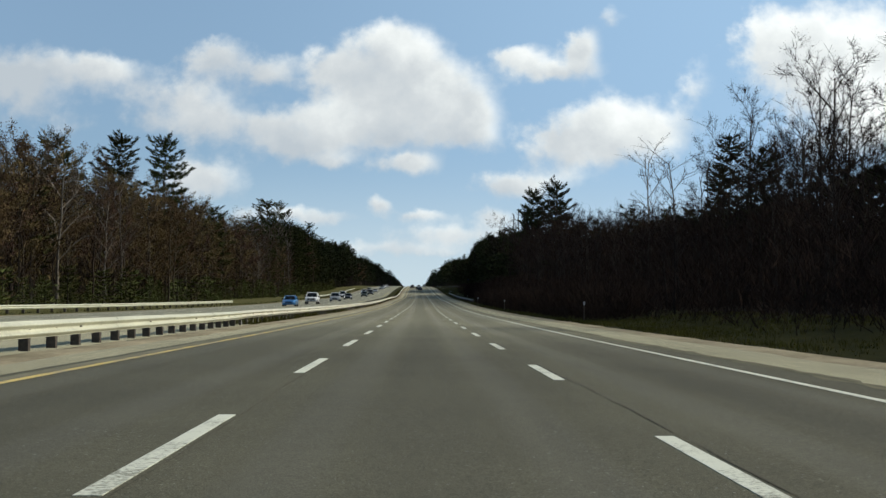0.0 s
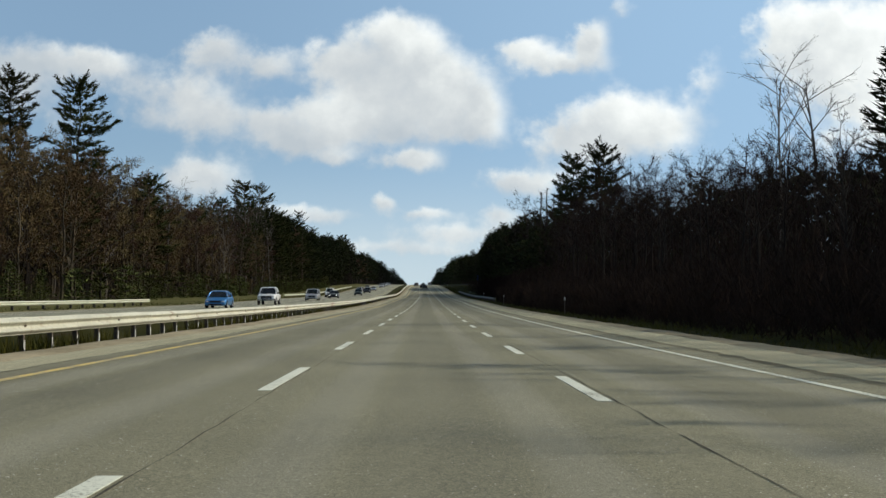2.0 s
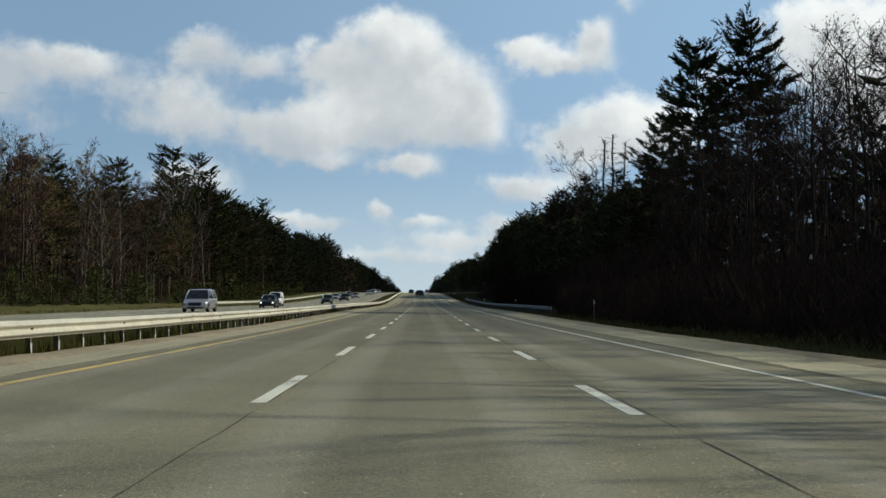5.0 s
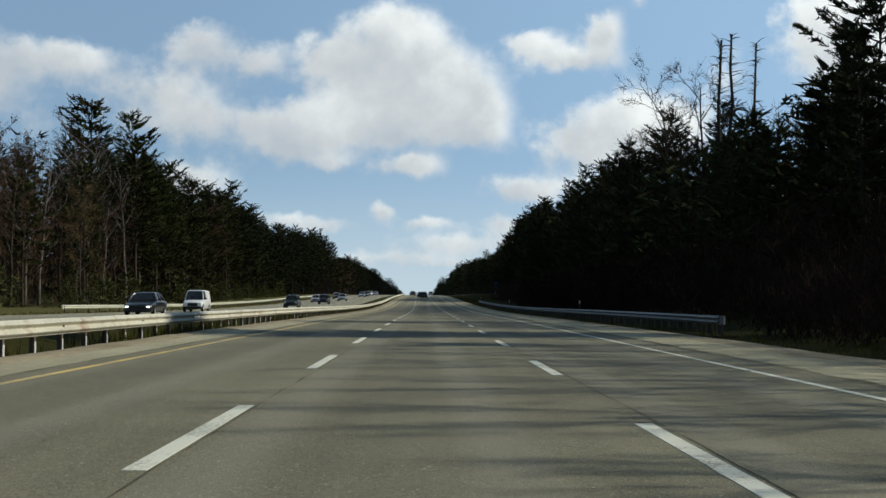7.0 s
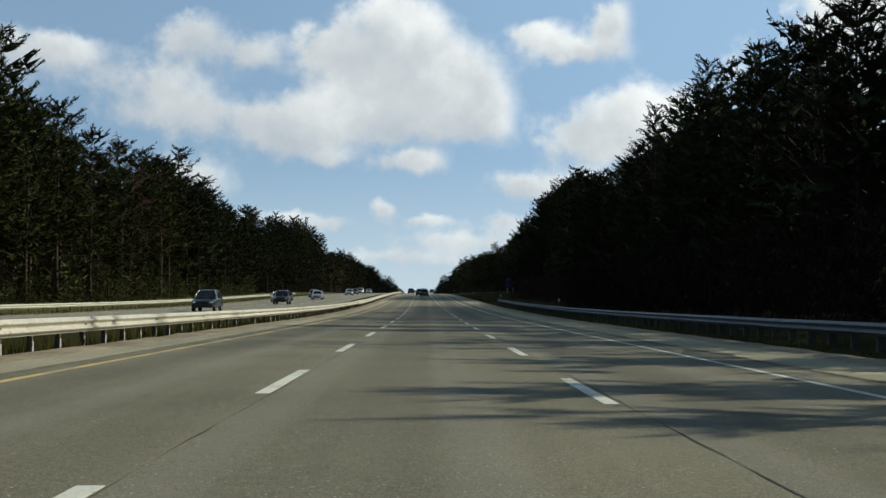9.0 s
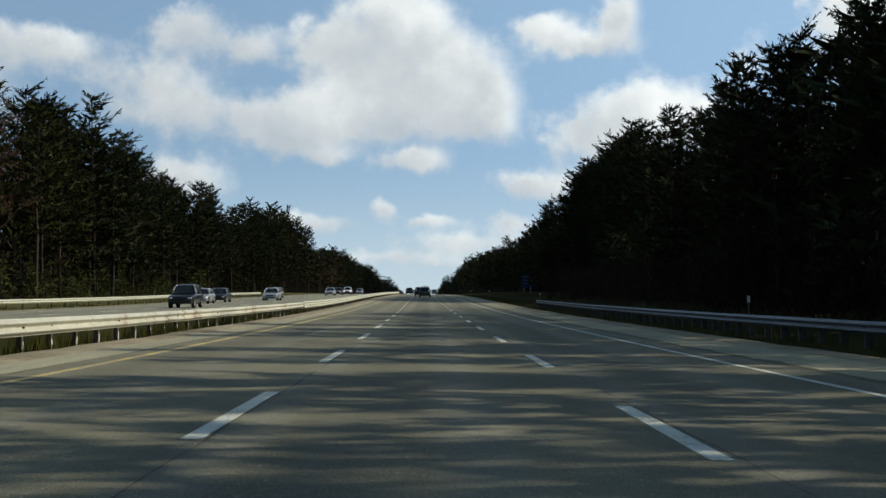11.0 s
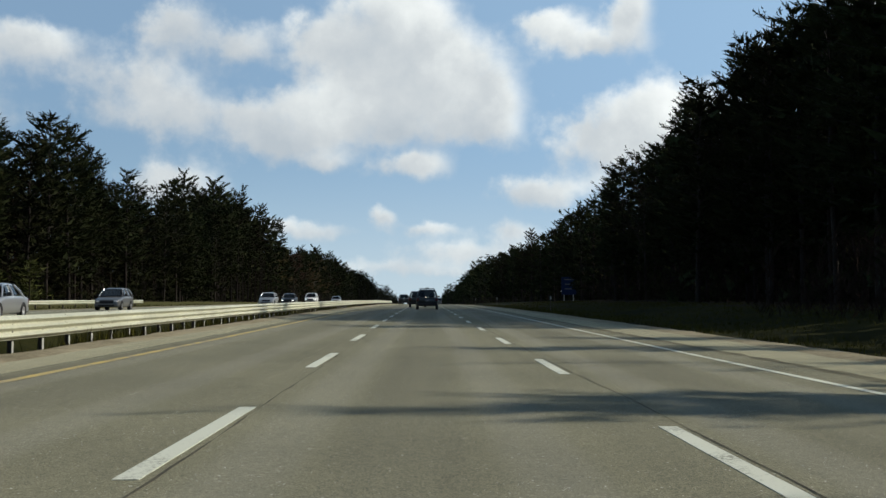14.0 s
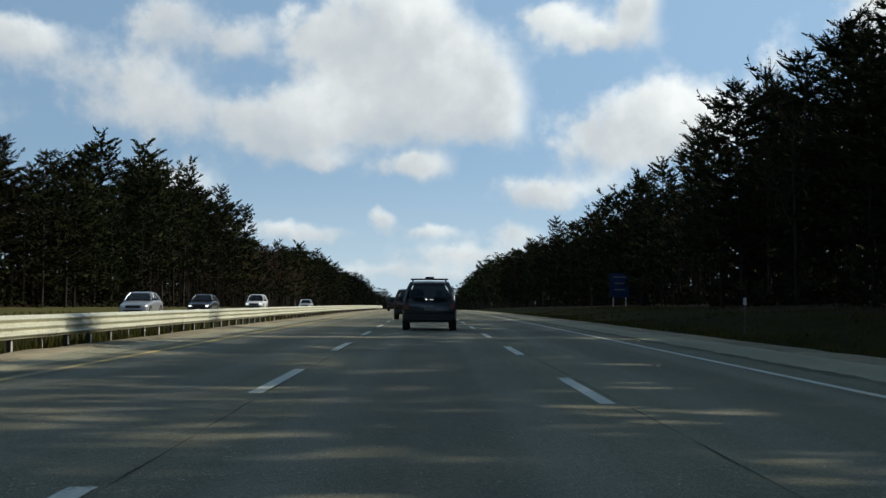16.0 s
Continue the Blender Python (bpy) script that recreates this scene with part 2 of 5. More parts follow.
# ---- building helpers ----
class Build:
    """Vertices and faces of one mesh."""

    def __init__(self):
        self.v, self.f = [], []

    def quad(self, a, b, c, d):
        i = len(self.v)
        self.v += [tuple(a), tuple(b), tuple(c), tuple(d)]
        self.f.append((i, i + 1, i + 2, i + 3))

    def tri(self, a, b, c):
        i = len(self.v)
        self.v += [tuple(a), tuple(b), tuple(c)]
        self.f.append((i, i + 1, i + 2))

    def rings(self, rings, caps=True, closed=True):
        i, n = len(self.v), len(rings[0])
        for r in rings:
            self.v += [tuple(p) for p in r]
        for k in range(len(rings) - 1):
            for j in range(n if closed else n - 1):
                a, b = i + k * n + j, i + k * n + (j + 1) % n
                self.f.append((a, b, b + n, a + n))
        if caps and closed:
            self.f.append(tuple(range(i + n - 1, i - 1, -1)))
            self.f.append(tuple(i + (len(rings) - 1) * n + j for j in range(n)))

    def tube(self, pts, radii, n=6, caps=False):
        rings = []
        for k, p in enumerate(pts):
            p = Vector(p)
            d = (Vector(pts[min(k + 1, len(pts) - 1)]) - Vector(pts[max(k - 1, 0)])).normalized()
            u = d.cross(Vector((0.31, 0.93, 0.2))).normalized()
            w = d.cross(u)
            rings.append([p + (u * math.cos(q) + w * math.sin(q)) * radii[k] for q in (2 * math.pi * j / n for j in range(n))])
        self.rings(rings, caps)

    def box(self, x0, x1, y0, y1, z0, z1, c=0.0):
        """A box with its long edges chamfered by c."""
        c = max(c, 1e-3)
        prof = [(x0 + c, z0), (x1 - c, z0), (x1, z0 + c), (x1, z1 - c), (x1 - c, z1), (x0 + c, z1), (x0, z1 - c), (x0, z0 + c)]
        inner = [(x0 + 2 * c, z0 + c), (x1 - 2 * c, z0 + c), (x1 - c, z0 + 2 * c), (x1 - c, z1 - 2 * c), (x1 - 2 * c, z1 - c), (x0 + 2 * c, z1 - c), (x0 + c, z1 - 2 * c), (x0 + c, z0 + 2 * c)]
        self.rings([[(x, y0, z) for x, z in inner], [(x, y0 + c, z) for x, z in prof], [(x, y1 - c, z) for x, z in prof], [(x, y1, z) for x, z in inner]])

    def mesh(self, name, material, smooth=False):
        me = bpy.data.meshes.new(name)
        me.from_pydata(self.v, [], self.f)
        me.materials.append(material)
        if smooth:
            me.polygons.foreach_set("use_smooth", [True] * len(me.polygons))
        me.update()
        return me


def part(name, build, material, parent, label="", smooth=False, m=None):
    me = build if isinstance(build, bpy.types.Mesh) else build.mesh(name, material, smooth)
    ob = new(name, me)
    ob.parent = parent
    if m is not None:
        ob.matrix_basis = m
    if label:
        tagged(ob, label)
    return ob


def thing(name, label, category, group="", kind="", m=None):
    ob = new(name)
    if m is not None:
        ob.matrix_basis = m
    return tagged(ob, label, category, group, kind)


# ---- ground and roads ----
def steps_y(a, b):
    ys, y = [], a
    while y < b:
        ys.append(y)
        y += 5 if y < 760 else 20 if y < 1400 else 120
    return ys + [b]


def sheet(name, xs, ya, yb, dz, material, drop=None):
    """A strip that follows the highway's line over the given offsets."""
    b = Build()
    ys = steps_y(ya, yb)
    for y in ys:
        for x in xs:
            p = at(x, y, dz)
            if drop:
                p.z += drop(x, y)
            b.v.append(tuple(p))
    n = len(xs)
    for r in range(len(ys) - 1):
        for c in range(n - 1):
            i = r * n + c
            b.f.append((i, i + 1, i + 1 + n, i + n))
    return new(name, b.mesh(name, material, True))


def rolling(x, y):
    if -29 < x < 13:
        return -0.06
    k = min(1.0, max(0.0, (x - 20) / 8 if x > 0 else (-42 - x) / 8))
    return k * (0.35 * noise.noise((x * 0.05, y * 0.05, 0)) + 0.12 * noise.noise((x * 0.3, y * 0.3, 3))) - 0.04


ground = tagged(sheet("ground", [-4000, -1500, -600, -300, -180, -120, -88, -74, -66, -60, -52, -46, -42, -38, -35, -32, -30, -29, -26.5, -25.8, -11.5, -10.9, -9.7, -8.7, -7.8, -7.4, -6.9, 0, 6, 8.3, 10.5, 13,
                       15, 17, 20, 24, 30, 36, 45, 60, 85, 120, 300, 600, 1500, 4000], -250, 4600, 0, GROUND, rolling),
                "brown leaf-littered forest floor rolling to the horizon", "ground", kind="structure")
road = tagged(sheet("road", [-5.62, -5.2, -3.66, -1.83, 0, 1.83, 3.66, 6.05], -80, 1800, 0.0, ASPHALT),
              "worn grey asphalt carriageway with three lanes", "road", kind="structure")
opposite = tagged(sheet("road_opposite", [-25.9, -22.9, -19.4, -15.7, -12.2, -11.3], -80, 1800, 0.0, ASPHALT_FAR),
                  "pale grey asphalt carriageway for oncoming traffic", "road", kind="structure")
shoulder = tagged(sheet("shoulder_right", [6.05, 7.2, 8.25], -80, 1800, 0.0, SHOULDER), "pale paved shoulder beside the slow lane", "shoulder", kind="structure")
inner = tagged(sheet("shoulder_left", [-6.95, -6.3, -5.62], -80, 1800, 0.0, SHOULDER), "narrow pale paved shoulder beside the median guardrail", "shoulder", kind="structure")


def verge(name, xa, xb, ya, yb, material, label, category, wander, seed):
    """A strip of soil or turf with uneven edges."""
    b = Build()
    ys = [ya + k * 1.5 for k in range(int((yb - ya) / 1.5) + 1)]
    n = 6
    for y in ys:
        ea = xa + wander * noise.noise((y * 0.21, seed, 0)) + wander * 0.5 * noise.noise((y * 0.9, seed, 4))
        eb = xb + wander * noise.noise((y * 0.17, seed, 9)) + wander * 0.5 * noise.noise((y * 0.8, seed, 7))
        for j in range(n):
            x = ea + (eb - ea) * j / (n - 1)
            p = at(x, y, 0.012 if 0 < j < n - 1 else -0.03)
            if 0 < j < n - 1:
                p.z += 0.025 * noise.noise((x * 1.3, y * 0.7, seed)) + 0.012
            b.v.append(tuple(p))
    for r in range(len(ys) - 1):
        for c in range(n - 1):
            i = r * n + c
            b.f.append((i, i + 1, i + 1 + n, i + n))
    return tagged(new(name, b.mesh(name, material, True)), label, category, kind="structure")


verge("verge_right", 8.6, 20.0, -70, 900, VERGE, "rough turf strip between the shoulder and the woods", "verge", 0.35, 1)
verge("gravel_right", 7.6, 9.3, -70, 900, SAND, "sandy gravel edge along the paved shoulder", "gravel", 0.3, 2)
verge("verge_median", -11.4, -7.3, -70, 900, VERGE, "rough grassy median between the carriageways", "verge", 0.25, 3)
b = Build()
for k in range(33):
    y = -70 + 4.0 * k
    for j in range(5):
        b.v.append(tuple(at(-11.38, y, 0.01).lerp(at(-7.38, y, 0.015), j / 4)))
for k in range(32):
    for j in range(4):
        i = k * 5 + j
        b.f.append((i, i + 1, i + 6, i + 5))
tagged(new("median_pavement", b.mesh("median_pavement", SHOULDER, True)), "pale paved crossover bridging the median ditch", "pavement", kind="structure")
verge("gravel_left", -7.55, -6.35, -70, 900, SAND, "sandy gravel edge under the median guardrail", "gravel", 0.22, 4)
verge("gravel_opposite", -27.0, -25.4, -70, 900, SAND, "sandy edge along the opposite carriageway", "gravel", 0.3, 5)
# turf copy with sunlight in its colour; VERGE holds the shaded tone
SUNLIT_TURF = speckled("mown_turf", (0.040, 0.044, 0.014), (0.125, 0.115, 0.045), 5.0, 0.15, bump=0.8, dist=0.05, rough=1.0, spec=0.03)
verge("verge_left", -42.0, -26.8, -70, 900, SUNLIT_TURF, "mown turf in a sunlit tone between the opposite carriageway and woods", "verge", 0.5, 6)


# ---- road paint ----
def stripe(name, x, width, ya, yb, material, label, parent, dz=0.006, wander=0.0):
    b = Build()
    ragged = wander and (width < 0.1 or wander > 0.1)
    step = 0.6 if ragged else 3.0
    for y in [ya + step * k for k in range(int((yb - ya) / step) + 1)]:
        c = x + (0.022 * noise.noise((y * 1.7, x, 2)) if wander else 0) + wander * noise.noise((y * 0.11, x, 0)) + wander * 0.4 * noise.noise((y * 0.7, x, 5))
        half = width / 2 * (max(0.12, 0.75 + 1.5 * noise.noise((y * 0.9, x, 11))) if ragged else 1.0)
        b.v += [tuple(at(c - half, y, dz)), tuple(at(c + half, y, dz))]
    for k in range(len(b.v) // 2 - 1):
        b.f.append((2 * k, 2 * k + 1, 2 * k + 3, 2 * k + 2))
    return part(name, b, material, parent, label)


WORN = speckled("worn_pavement_edge", (0.105, 0.098, 0.066), (0.225, 0.21, 0.145), 9, 0.4, rough=0.95, bump=0.4, spec=0.08)
stripe("worn_strip", -5.34, 0.24, -70, 900, WORN, "dark worn strip beside the yellow line", road, 0.004, 0.035)
stripe("edge_line", -5.11, 0.145, -60, 1300, YELLOW, "worn yellow edge line", road)
stripe("edge_line", 5.10, 0.14, -60, 1300, WHITE, "white edge line", road)
stripe("pavement_seam", -1.72, 0.017, -60, 700, SEAL, "dark sealed pavement seam", road, 0.004, 0.035)
stripe("pavement_seam", 1.965, 0.017, -60, 700, SEAL, "dark sealed pavement seam", road, 0.004, 0.05)
GRIME = speckled("shoulder_grime", (0.075, 0.068, 0.044), (0.215, 0.197, 0.13), 6, 0.35, rough=0.95, bump=0.4, spec=0.06, stretch=(1, 0.3, 1))
stripe("grime_band", 6.02, 0.36, -60, 700, GRIME, "dark band of dirt where lane and shoulder meet", road, 0.004, 0.14)
stripe("pavement_seam", 6.02, 0.03, -60, 700, SEAL, "dark seam between lane and shoulder", road, 0.007, 0.05)
stripe("pavement_seam", -5.62, 0.035, -60, 700, SEAL, "dark seam beside the yellow line", road, 0.004, 0.06)
stripe("edge_line", -12.3, 0.13, -60, 1300, YELLOW, "yellow edge line", opposite)
stripe("edge_line", -23.0, 0.14, -60, 1300, WHITE, "white edge line", opposite)


def dash_mesh(length):
    b = Build()
    b.box(-0.078, 0.078, -length, 0, -0.004, 0.0012, 0.001)
    return b.mesh("lane_dash", WHITE)


DASH_L, DASH_R = dash_mesh(5.0), dash_mesh(4.5)
for k in range(-4, 90):
    for x, first, me, owner in ((-1.83, 12.13, DASH_L, road), (1.83, 10.65, DASH_R, road), (-15.8, 6.0, DASH_R, opposite), (-19.4, 7.5, DASH_R, opposite)):
        y = first + 12.192 * k
        part("lane_dash", me, WHITE, owner, m=Matrix.Translation(at(x, y, 0.004)) @ pose(0, 0, 0, slope(y - 2)))


# ---- guardrails ----
def beam_mesh(name, length, waves, height, material, depth=0.083, lap=0.05):
    """A corrugated steel rail panel, its face towards -x."""
    prof = []
    n = 8 * waves
    for k in range(n + 1):
        s = k / n
        z = -height / 2 + height * s
        prof.append((-depth * (0.5 - 0.5 * math.cos(2 * math.pi * waves * s)) * (0.96 if 0 < k < n else 1), z))
    b = Build()
    rows = []
    for y in (-lap, length + lap):
        rows.append([(x, y, z) for x, z in prof] + [(x + 0.012, y, z) for x, z in reversed(prof)])
    b.rings(rows)
    return b.mesh(name, material, False)


def post_mesh(name, material, w, d, top, bottom=-0.35, flanged=True):
    b = Build()
    if flanged:
        for x0, x1, y0, y1 in ((0, 0.012, -w / 2, w / 2), (d - 0.012, d, -w / 2, w / 2), (0.01, d - 0.01, -0.008, 0.008)):
            b.box(x0, x1, y0, y1, bottom, top, 0.002)
    else:
        b.box(0, d, -w / 2, w / 2, bottom, top, 0.012)
    return b.mesh(name, material)


def rusted(name):
    m = speckled(name, (0.36, 0.35, 0.275), (0.58, 0.565, 0.45), 9, 0.5, rough=0.6, bump=0.15, metal=0.2, spec=0.4)
    k = Net(m)
    p = k.pos(1, 0.6, 0.35)
    f = k.math("ADD", k.math("MULTIPLY", k.noise(p, 2.2, 5, 0.65), 0.7), k.math("MULTIPLY", k.noise(p, 0.13, 3), 0.4))
    old = k.b.inputs["Base Color"].links[0].from_socket
    k.base(k.mix(k.span(f, 0.58, 0.72, 0, 0.85), old, (0.22, 0.11, 0.05)))
    return m


# rail steel darkened, the trees' shade put into its colour
SHADED_STEEL = speckled("dull_zinc", (0.085, 0.088, 0.088), (0.175, 0.18, 0.178), 10, 0.5, rough=0.6, bump=0.1, metal=0.2, spec=0.35)
OLD_STEEL = rusted("rust_stained_steel")
PANEL = 3.81


def guardrail(label, x, ya, yb, top, face, waves, height, steel, post, pitch, group, ends=(True, True), flange=None, bolts=False):
    """face: the side (-1 or 1) that the rail turns to traffic. Panels and posts are parts."""
    g = thing("guardrail", label, "guardrail", group)
    beam = beam_mesh("rail_panel", PANEL, waves, height, steel)
    turn = Matrix.Identity(4) if face < 0 else pose(0, 0, 0, 0, 0, 180) @ Matrix.Translation((0, -PANEL, 0))
    zc = top - height / 2
    k, y = 0, ya
    while y < yb - 0.1:
        a, c = at(x, y, 0), at(x, y + PANEL, 0)
        rot = pose(0, 0, 0, math.degrees(math.atan2(c.z - a.z, PANEL)), 0, math.degrees(-math.atan2(c.x - a.x, PANEL)))
        wob = 0.012 * noise.noise((y * 0.4, x, 1))
        if bolts and int(y / PANEL) % 2:
            part("bolt", BOLT, DARK_STEEL, g, "dark splice bolt", m=Matrix.Translation(a + Vector((0.0, 0.3, zc - cross(x) + REF(x) + 0.002))) @ rot)
        part("rail_panel", beam, steel, g, m=Matrix.Translation(a + Vector((wob, 0, zc - cross(x) + REF(x) + 0.01 * noise.noise((y * 0.13, x, 2))))) @ rot @ turn)
        y += PANEL
    y = ya + 0.3
    while y < yb:
        a = at(x, y, 0)
        a.z += REF(x) - cross(x)
        lean = 1.5 * noise.noise((y * 0.7, x, 8))
        pm = Matrix.Translation(a) @ pose(0, 0, 0, 0, lean, 0 if face < 0 else 180)
        po = part("post", post, POST_STEEL, g, m=pm)
        if flange:
            part("front_flange", flange, STEEL, po, "flange in a sunlit tone")
        y += pitch
    for on, y, s in ((ends[0], ya, -1), (ends[1], yb, 1)):
        if on:
            b = Build()
            pts = [(0.0, 0.0)] + [(0.02 + 0.10 * (1 - math.cos(q)), s * 0.22 * math.sin(q)) for q in (0.5, 1.0, 1.5, 2.0, 2.5, 3.0)]
            for (x0, y0), (x1, y1) in zip(pts, pts[1:]):
                b.quad((x0, y0, -height / 2), (x1, y1, -height / 2), (x1, y1, height / 2), (x0, y0, height / 2))
            a = at(x, y, zc)
            a.z += REF(x) - cross(x)
            part("end_wing", b, steel, g, m=Matrix.Translation(a) @ (Matrix.Identity(4) if face < 0 else pose(0, 0, 0, 0, 180, 0)))
    return g


def REF(x):
    """Level of the nearest carriageway's edge, from which rails take their height."""
    return 0.08 if -12 < x < 0 else -0.10 if x > 0 else 0.13


BOLT = Build()
BOLT.box(-0.02, 0.04, -0.035, 0.035, -0.017, 0.017, 0.005)
BOLT = BOLT.mesh("bolt", DARK_STEEL)
P_DARK = post_mesh("post", POST_DARK, 0.15, 0.20, 0.50, flanged=False)
P_OLD = post_mesh("post", DARK_STEEL, 0.085, 0.105, 0.52)
# flange in paler steel, the sunlit side of the post put into colour
FLANGE = Build()
FLANGE.box(-0.008, -0.001, -0.055, 0.055, -0.3, 0.19, 0.002)
FLANGE = FLANGE.mesh("front_flange", POST_STEEL)
P_NEW = post_mesh("post", POST_DARK, 0.07, 0.085, 0.50)
MED = "guardrails along the median"
guardrail("galvanised corrugated guardrail on dark timber posts along the median", -7.6, -58.3, 56.0, 0.60, 1, 2, 0.34, STEEL, P_DARK, 1.905, MED, (False, False), None, True)
guardrail("old rust-stained guardrail on thin steel posts along the median", -7.6, 56.0, 444.6, 0.62, 1, 2, 0.33, OLD_STEEL, P_OLD, 1.905, MED, (False, False), FLANGE, True)
guardrail("new pale three-wave guardrail on dark posts along the median", -7.55, 444.6, 760.0, 0.66, 1, 3, 0.44, STEEL, P_NEW, 1.905, MED, (True, False), FLANGE, True)
guardrail("grey guardrail in a shaded tone on dark posts beside the shoulder", 10.6, 279.0, 488.6, 0.62, -1, 2, 0.32, SHADED_STEEL, P_DARK, 1.905, "guardrails beside the woods", (True, True))
FAR = "guardrails beyond the opposite carriageway"
guardrail("pale guardrail beyond the opposite carriageway on dark posts", -29.4, -50.0, 205.0, 0.66, 1, 2, 0.33, STEEL, P_DARK, 3.81, FAR)
guardrail("pale guardrail beyond the opposite carriageway before the pines", -29.4, 338.0, 600.0, 0.66, 1, 2, 0.33, STEEL, P_OLD, 3.81, FAR)

# ---- clouds ----
# a flattened dome falling away to the horizon, shaped to fit the camera's view
CLOUD_Y = 231.0
DOME = ((4450, -40), (4450, 70), (4350, 150), (3900, 215), (3400, 268), (2950, 312), (2550, 360), (2250, 408), (1950, 460), (1650, 515), (1250, 575), (800, 620), (350, 642))
# puffs by their bearing and rise from the middle of the drive: across, up, half width, half height, density
HEAP = (
    (-0.026, 0.214, 0.038, 0.029, 1.00), (-0.068, 0.196, 0.034, 0.026, 1.00), (-0.006, 0.194, 0.035, 0.032, 1.00), (0.015, 0.171, 0.039, 0.033, 1.00),
    (0.044, 0.157, 0.024, 0.025, 1.00), (-0.030, 0.168, 0.047, 0.030, 1.00), (-0.077, 0.148, 0.041, 0.021, 1.00), (-0.126, 0.142, 0.029, 0.017, 1.00),
    (-0.094, 0.129, 0.039, 0.015, 0.95), (-0.026, 0.144, 0.049, 0.017, 0.95), (0.036, 0.140, 0.026, 0.011, 0.90), (-0.009, 0.112, 0.029, 0.013, 1.00),
    (-0.073, 0.115, 0.022, 0.008, 0.70))
LEFT_DRIFT = (
    (-0.173, 0.205, 0.029, 0.018, 0.90), (-0.130, 0.194, 0.030, 0.017, 0.85), (-0.192, 0.171, 0.039, 0.022, 0.70), (-0.171, 0.148, 0.029, 0.023, 0.85),
    (-0.222, 0.151, 0.034, 0.017, 0.50), (-0.267, 0.194, 0.032, 0.014, 0.85), (-0.299, 0.194, 0.039, 0.017, 0.55), (-0.239, 0.179, 0.054, 0.023, 0.42),
    (-0.337, 0.184, 0.038, 0.034, 1.00), (-0.402, 0.193, 0.048, 0.032, 0.70), (-0.295, 0.146, 0.043, 0.024, 0.40), (-0.180, 0.099, 0.042, 0.021, 0.95))
RIGHT_DRIFT = (
    (0.325, 0.193, 0.048, 0.032, 0.80), (0.362, 0.160, 0.070, 0.054, 0.60),
    (0.085, 0.206, 0.023, 0.015, 1.00), (0.139, 0.215, 0.017, 0.021, 0.95), (0.115, 0.197, 0.034, 0.009, 0.85), (0.100, 0.196, 0.054, 0.017, 0.30),
    (0.124, 0.136, 0.040, 0.026, 1.00), (0.154, 0.147, 0.037, 0.024, 1.00), (0.184, 0.143, 0.049, 0.027, 1.00), (0.132, 0.121, 0.054, 0.015, 0.55),
    (0.075, 0.096, 0.035, 0.013, 0.62), (0.111, 0.098, 0.039, 0.012, 0.50), (0.330, 0.223, 0.051, 0.033, 1.00), (0.381, 0.216, 0.059, 0.048, 1.00),
    (0.292, 0.230, 0.021, 0.032, 0.70), (0.232, 0.184, 0.020, 0.027, 0.50), (0.162, 0.244, 0.021, 0.013, 0.50), (0.362, 0.156, 0.064, 0.048, 0.55))
LOW_BANKS = (
    (-0.034, 0.078, 0.012, 0.009, 0.95), (0.001, 0.070, 0.025, 0.006, 0.80), (0.026, 0.053, 0.059, 0.012, 0.80), (0.058, 0.067, 0.026, 0.012, 0.75),
    (-0.083, 0.067, 0.039, 0.008, 0.75), (-0.047, 0.043, 0.064, 0.006, 0.55), (0.004, 0.039, 0.049, 0.005, 0.55), (-0.133, 0.070, 0.034, 0.008, 0.50),
    (0.075, 0.095, 0.029, 0.010, 0.50))
PUFFS = HEAP + LEFT_DRIFT + RIGHT_DRIFT + LOW_BANKS


